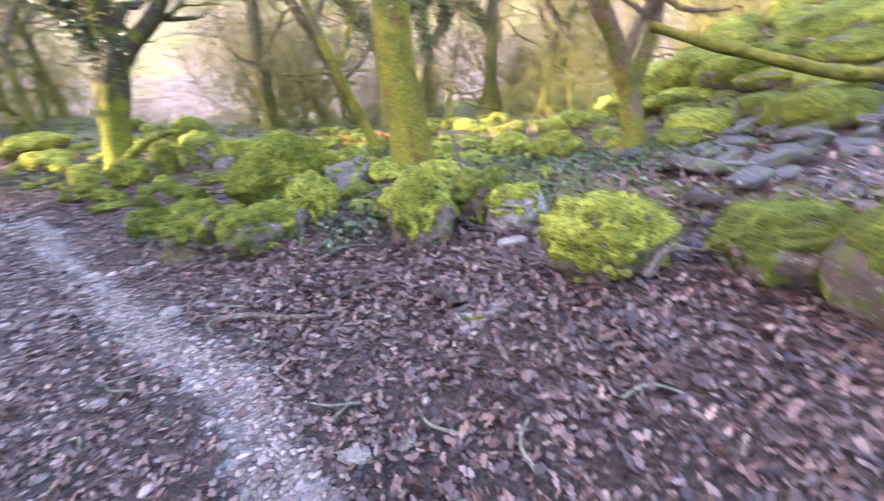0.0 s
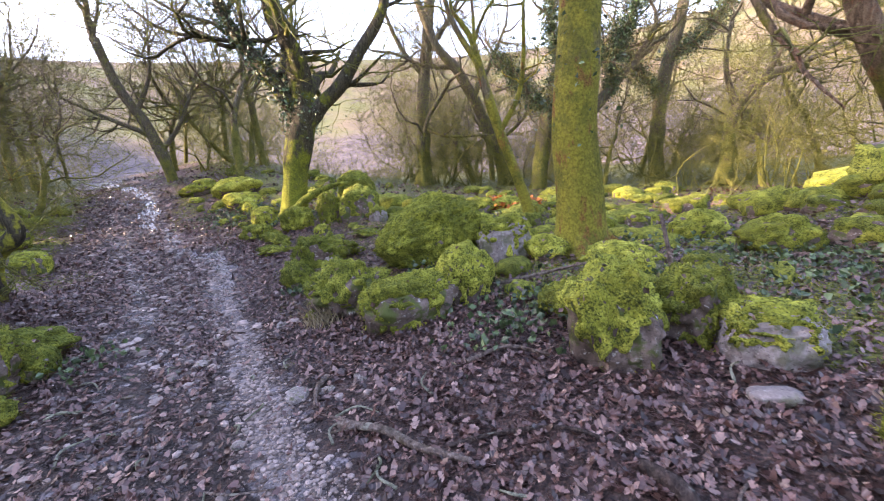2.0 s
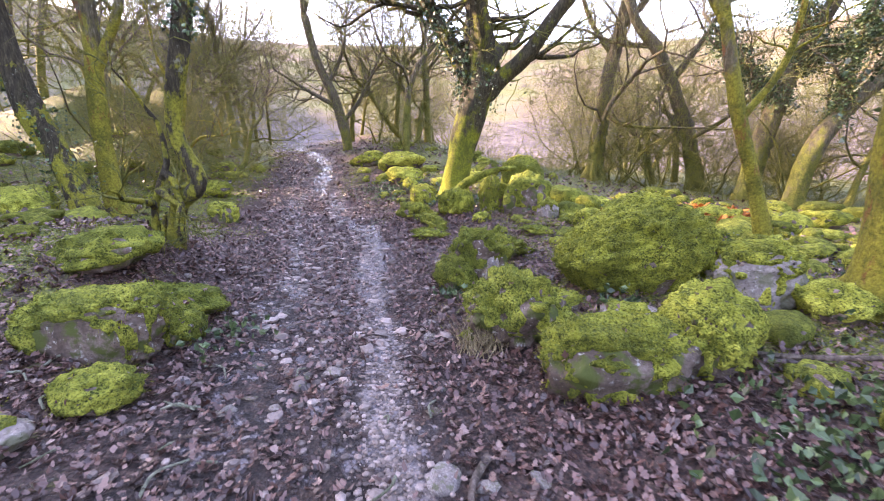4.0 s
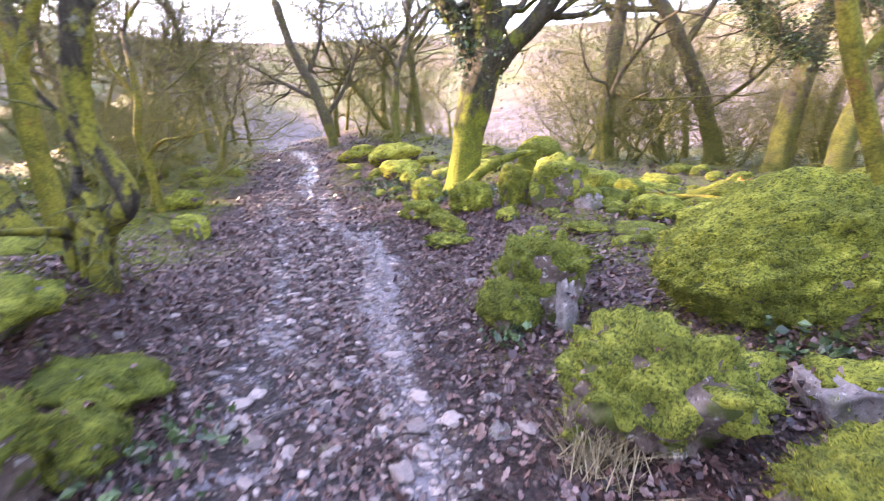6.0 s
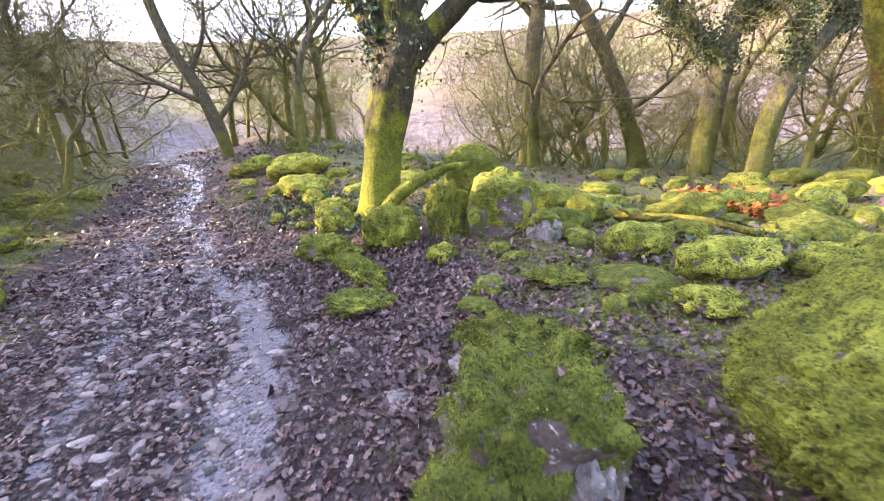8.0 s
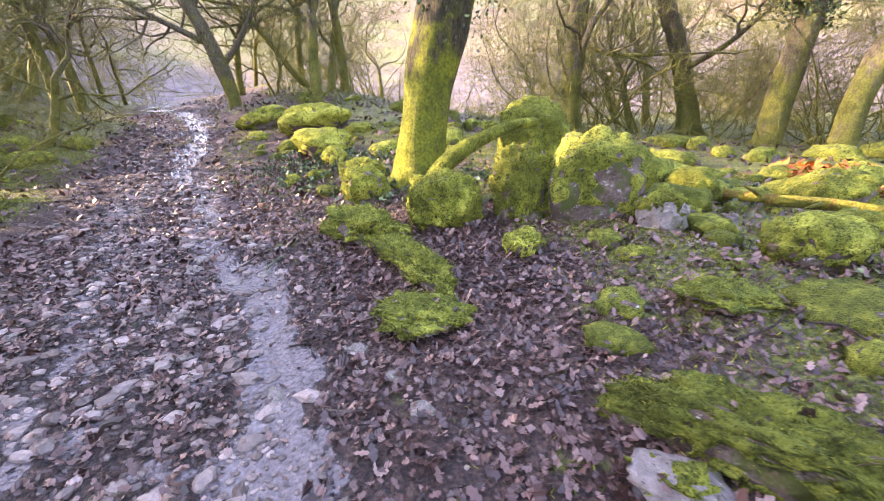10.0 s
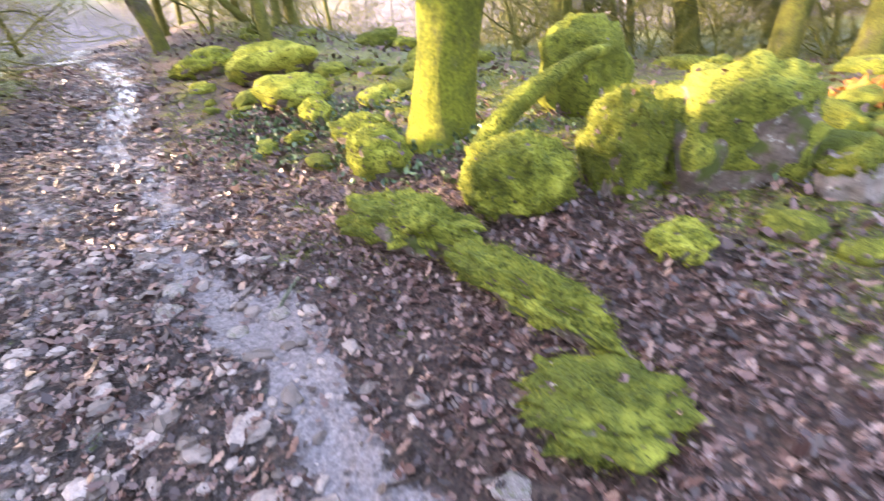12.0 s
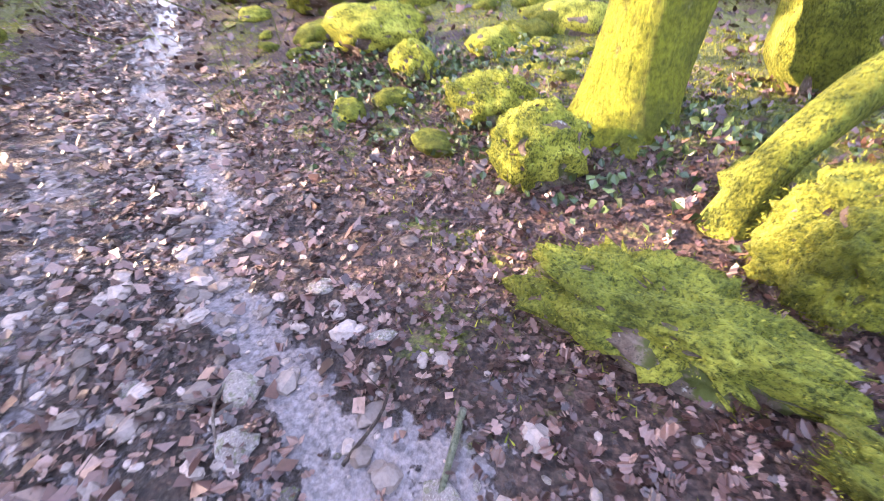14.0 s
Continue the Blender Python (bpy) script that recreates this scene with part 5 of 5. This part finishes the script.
# ---- leaf litter, ground moss, ivy, grass ----
LEAF = ((0, -0.52), (0.2, -0.3), (0.13, -0.14), (0.33, 0.04), (0.2, 0.16), (0.22, 0.36), (0, 0.52), (-0.2, 0.34), (-0.17, 0.15), (-0.31, 0.06), (-0.12, -0.13), (-0.22, -0.28))
LOBES = [(0, 1, 11), (1, 2, 10, 11), (2, 3, 9, 10), (3, 4, 8, 9), (4, 5, 7, 8), (5, 6, 7)]


def strew(count, x0, x1, y0, y1, keep, mat, name, size, lift, curl, label, cat, outline=LEAF):
    """Lays many flat curled leaves on the ground."""
    x, y = nrg.uniform(x0, x1, count), nrg.uniform(y0, y1, count)
    ok = nrg.random(count) < keep(x, y)
    x, y = x[ok], y[ok]
    n = len(x)
    z = rough_land(x, y) + nrg.uniform(0.002, lift, n)
    t = nrg.uniform(0, 2 * np.pi, n)
    s = size * nrg.uniform(0.55, 1.3, n)
    shape = np.array(outline)
    cu = nrg.normal(0, curl, (n, 1))
    tx, ty = nrg.normal(0, 0.4, (n, 1)), nrg.normal(0, 0.4, (n, 1))
    lx, ly = shape[:, 0][None] * (s * nrg.uniform(0.8, 1.45, n))[:, None], shape[:, 1][None] * s[:, None]
    h = cu * np.abs(lx) * 1.4 + np.abs(cu) * ly * ly / s[:, None] * 1.5 + lx * tx + ly * ty
    h += np.maximum(0, -(lx * tx + ly * ty)).max(1)[:, None] * 0.5
    px = x[:, None] + lx * np.cos(t)[:, None] - ly * np.sin(t)[:, None]
    py = y[:, None] + lx * np.sin(t)[:, None] + ly * np.cos(t)[:, None]
    v = np.stack([px, py, z[:, None] + h], 2).reshape(-1, 3)
    j = np.arange(n)[:, None] * len(shape)
    quads = LOBES if len(shape) == 12 else [(0, 1, 2), (0, 2, 3)]
    faces = []
    for q in quads:
        faces += (j + list(q)).tolist()
    ob = mesh_object(name, v.tolist(), faces, mat, None, False)
    return tagged(ob, label, cat, kind="stuff")


strew(72000, -11.5, 3.5, -0.8, 11.0, lambda x, y: np.clip(1.0 - 0.7 * path_mask(x, y) - 0.85 * track_mask(x, y, 0.2) - 0.55 * moss_mask(x, y), 0.04, 1), LITTER, "leaf_litter", 0.056, 0.03, 0.4, "brown and purple wet fallen leaves on the ground", "fallen leaves")
strew(60000, -8.5, 2.6, -0.3, 8.6, lambda x, y: np.clip(1.0 - 0.6 * path_mask(x, y) - 0.85 * track_mask(x, y, 0.2) - 0.7 * moss_mask(x, y), 0.03, 1), LITTER, "leaf_litter", 0.042, 0.035, 0.5, "brown and purple wet fallen leaves on the ground", "fallen leaves")
strew(15000, -24, 8, 1, 19, lambda x, y: np.clip(0.8 - 0.6 * path_mask(x, y) - 1.0 * ((x > -10) & (y < 9)), 0.0, 1), LITTER, "leaf_litter", 0.11, 0.03, 0.35, "brown fallen leaves farther into the wood", "fallen leaves")
scrap = (0, -0.5), (0.32, 0.0), (0, 0.5), (-0.32, 0.05)
strew(46000, -11.0, 2.5, -0.5, 9.5, lambda x, y: np.clip(0.25 + 0.5 * path_mask(x, y) - 0.75 * track_mask(x, y, 0.22), 0.03, 1), LITTER, "leaf_scraps", 0.04, 0.014, 0.4, "broken bits of wet leaf trodden into the path", "fallen leaves", scrap)
strew(24000, -22.0, -8.0, 4.0, 16.0, lambda x, y: np.clip(0.9 * path_mask(x, y) - 0.7 * track_mask(x, y, 0.24), 0.0, 1), LITTER, "leaf_scraps", 0.08, 0.02, 0.4, "broken bits of wet leaf trodden into the path", "fallen leaves", scrap)
strew(5000, 1.5, 7.5, 2.5, 9.5, lambda x, y: 0.8 + 0 * x, LITTER, "leaf_litter", 0.08, 0.04, 0.4, "brown fallen leaves on the stony bank", "fallen leaves")
strew(1500, -3.3, -1.7, 11.2, 13.4, lambda x, y: np.exp(-((x + 2.5) / 0.7) ** 2 - ((y - 12.2) / 0.8) ** 2), ORANGE, "bracken_litter", 0.14, 0.25, 0.4, "orange dead bracken in a patch", "bracken")


def blades(count, x0, x1, y0, y1, keep, mat, name, height, width, label, cat):
    x, y = nrg.uniform(x0, x1, count), nrg.uniform(y0, y1, count)
    ok = nrg.random(count) < keep(x, y)
    x, y = x[ok], y[ok]
    n = len(x)
    z = rough_land(x, y) - 0.004
    t = nrg.uniform(0, 2 * np.pi, n)
    h = height * nrg.uniform(0.4, 1.4, n)
    b = np.stack([x, y, z], 1)
    side = np.stack([np.cos(t), np.sin(t), 0 * t], 1) * width
    tip = b + np.stack([nrg.normal(0, 0.6, n) * h, nrg.normal(0, 0.6, n) * h, h], 1)
    v = np.stack([b - side, b + side, tip], 1).reshape(-1, 3)
    ob = mesh_object(name, v.tolist(), np.arange(n * 3).reshape(-1, 3), mat, None, False)
    return tagged(ob, label, cat, kind="stuff")


blades(330000, -18, 4, 0, 13.5, lambda x, y: np.clip(moss_mask(x, y) * 1.8 - 0.45, 0, 1), FROND, "ground_moss", 0.03, 0.005, "green moss creeping over the wood floor", "moss")
blades(1800, -3.25, -2.85, 4.1, 4.6, lambda x, y: np.exp(-((x + 3.08) / 0.12) ** 2 - ((y - 4.33) / 0.16) ** 2), STRAW, "dry_grass", 0.22, 0.004, "tuft of dry grass hanging beside a rock", "grass")


def ivy_patch(x, y, spread, count, size=0.06):
    px = nrg.normal(x, spread, count)
    py = nrg.normal(y, spread, count)
    pz = rough_land(px, py) + nrg.uniform(0.02, 0.14, count)
    ob = leaf_cloud(list(zip(px, py, pz)), 0.01, size, count, IVY, "ivy_patch", None)
    return tagged(ob, "low ivy and bramble leaves growing among the stones", "ivy", "ivy patches", "stuff")


for x, y, s, c in ((-1.15, 3.95, 0.22, 90), (-1.0, 4.4, 0.25, 110), (-2.35, 5.3, 0.12, 60), (-0.4, 4.7, 0.4, 160), (0.9, 5.0, 0.6, 160), (1.9, 6.0, 0.7, 260), (-7.4, 9.3, 0.35, 110), (-6.9, 9.7, 0.4, 120), (-3.9, 5.0, 0.1, 30), (-9.2, 10.6, 0.5, 260), (-8.3, 9.5, 0.3, 160), (-3.2, 5.1, 0.12, 40), (-9.6, 10.1, 0.5, 240), (-10.6, 10.4, 0.5, 200), (-5.0, 10.6, 0.6, 180), (-2.6, 9.2, 0.7, 160), (0.5, 7.4, 0.8, 240), (2.4, 5.2, 0.6, 240), (-4.9, 3.2, 0.2, 60)):
    ivy_patch(x, y, s, int(c * 1.8))

tagged(leaf_cloud(CAUGHT, 0.012, 0.045, len(CAUGHT), LITTER, "caught_leaves", None), "fallen leaves caught on the mossy rocks", "fallen leaves", kind="stuff")

# ---- stones bedded in the path, and single leaves, as pieces of the ground ----
PEBBLES = []
for k in range(10):
    u, faces = ico(2)
    pts = [(v[0] * 0.5 * (1 + 0.5 * noise.noise(Vector(v) * 1.3 + Vector((k * 5.1, 0, 0)))), v[1] * 0.37 * (1 + 0.5 * noise.noise(Vector(v) * 1.1 + Vector((0, k * 4.3, 0)))), v[2] * 0.2 * (1 + 0.3 * noise.noise(Vector(v) * 2 + Vector((0, 0, k))))) for v in u]
    me = bpy.data.meshes.new("stone")
    me.from_pydata(pts, [], faces)
    me.materials.append((PALE, STONE, SLATE, PALE, SLATE)[k % 5])
    PEBBLES.append(me)


def pebble(x, y, s, k):
    ob = new("stone", PEBBLES[k])
    ob.matrix_basis = pose(x, y, float(rough_land(x, y)) + 0.02 * s, rng.uniform(-14, 14), rng.uniform(-14, 14), rng.uniform(0, 360)) @ Matrix.Scale(s, 4)
    ob.parent = ground


for x, y, s in ((-8.73, 7.92, 0.16), (-8.25, 7.74, 0.15), (-8.65, 7.3, 0.2), (-8.48, 7.12, 0.18), (-7.69, 7.27, 0.16), (-5.75, 6.47, 0.13), (-5.48, 6.3, 0.14), (-6.12, 6.62, 0.15), (-3.73, 4.46, 0.13), (-3.89, 2.73, 0.14), (-2.27, 3.15, 0.13), (-3.55, 4.25, 0.15), (-4.83, 5.96, 0.2), (-8.2, 5.3, 0.14), (-0.58, 1.4, 0.15), (-0.36, 1.45, 0.12), (-3.2, 1.8, 0.2), (-2.45, 3.1, 0.22), (-3.76, 3.44, 0.16)):
    pebble(x, y, s, rng.choice((0, 3, 5, 8)))
count = 0
while count < 270:
    i = rng.randrange(1, 10)
    (ax, ay), (bx, by) = MIDDLE[min(i, 6) - 1], MIDDLE[min(i, 6)]
    t = rng.random()
    x, y = ax + (bx - ax) * t + rng.gauss(0, 0.75), ay + (by - ay) * t + rng.gauss(0, 0.75)
    if y < 0.2:
        continue
    pebble(x, y, 0.035 + 0.11 * rng.random() ** 2.2, rng.randrange(10))
    count += 1


def gravel(count):
    """Small stones too many to pick apart, joined into one sheet of grit."""
    u, faces = ico(1)
    f = np.array(faces)
    i = np.minimum(nrg.integers(0, 7, count), nrg.integers(0, 9, count))
    a, b = np.array(TRACK)[i], np.array(TRACK)[i + 1]
    c = a + (b - a) * nrg.random((count, 1)) + nrg.normal(0, 0.1, (count, 2))
    half = count // 3
    j = nrg.integers(0, 6, half)
    a, b = np.array(MIDDLE)[j], np.array(MIDDLE)[j + 1]
    c[:half] = a + (b - a) * nrg.random((half, 1)) + nrg.normal(0, 0.7, (half, 2))
    s = 0.006 + 0.02 * nrg.random(count) ** 2.5
    s[:half] *= 1.6
    z = rough_land(c[:, 0], c[:, 1]) + s * 0.15
    v = u[None] * (s[:, None] * np.array([1, 0.8, 0.55])[None] * nrg.uniform(0.6, 1.3, (count, 3)))[:, None, :]
    t = nrg.uniform(0, 6.28, count)[:, None]
    vx = v[..., 0] * np.cos(t) - v[..., 1] * np.sin(t) + c[:, :1]
    vy = v[..., 0] * np.sin(t) + v[..., 1] * np.cos(t) + c[:, 1:]
    vz = v[..., 2] + z[:, None]
    allv = np.stack([vx, vy, vz], 2).reshape(-1, 3)
    allf = (f[None] + (np.arange(count) * len(u))[:, None, None]).reshape(-1, 3)
    ob = mesh_object("gravel", allv.tolist(), allf, GRAVEL, None, False)
    return tagged(ob, "pale wet gravel washed along the path", "gravel", kind="stuff")


def path_stones(count):
    """The many flat stones trodden into the path, joined."""
    u, faces = ico(2)
    f = np.array(faces)
    j = nrg.integers(2, 8, count)
    a, b = np.array(MIDDLE)[j], np.array(MIDDLE)[j + 1]
    c = a + (b - a) * nrg.random((count, 1)) + nrg.normal(0, 0.6, (count, 2))
    s = 0.022 + 0.055 * nrg.random(count) ** 1.6
    z = rough_land(c[:, 0], c[:, 1]) + s * 0.1
    shape = u[None] * (1 + 0.15 * nrg.normal(0, 1, (count, len(u), 1)))
    v = shape * (s[:, None] * np.array([1, 0.75, 0.42])[None] * nrg.uniform(0.7, 1.3, (count, 3)))[:, None, :]
    t = nrg.uniform(0, 6.28, count)[:, None]
    vx = v[..., 0] * np.cos(t) - v[..., 1] * np.sin(t) + c[:, :1]
    vy = v[..., 0] * np.sin(t) + v[..., 1] * np.cos(t) + c[:, 1:]
    allv = np.stack([vx, vy, v[..., 2] + z[:, None]], 2).reshape(-1, 3)
    allf = (f[None] + (np.arange(count) * len(u))[:, None, None]).reshape(-1, 3)
    ob = mesh_object("path_stones", allv.tolist(), allf, GRAVEL, None, False)
    return tagged(ob, "pale flat stones trodden into the muddy path", "stones", kind="stuff")


GRAVEL = make_leaf("grit", [(0.0, (0.08, 0.06, 0.05)), (0.5, (0.195, 0.15, 0.13)), (1.0, (0.4, 0.32, 0.285))], 0.45, 0.4)
gravel(8500)
path_stones(1150)

# single fallen leaves beside the first steps, as pieces of the ground
LEAVES = []
for k in range(5):
    r = random.Random(900 + k)
    cu = r.uniform(-0.5, 0.5)
    pts = [(px, py, cu * abs(px) * 1.2 + abs(cu) * py * py * 1.3 + 0.02 * r.random()) for px, py in LEAF]
    me = bpy.data.meshes.new("leaf")
    me.from_pydata(pts, [], LOBES)
    me.materials.append(LITTER)
    LEAVES.append(me)
for k in range(280):
    x, y = rng.uniform(-1.6, 1.4), rng.uniform(0.7, 3.2)
    ob = new("leaf", LEAVES[k % 5])
    ob.matrix_basis = pose(x, y, float(rough_land(x, y)) + 0.02, rng.uniform(-16, 16), rng.uniform(-16, 16), rng.uniform(0, 360)) @ Matrix.Scale(rng.uniform(0.05, 0.1), 4)
    ob.parent = ground
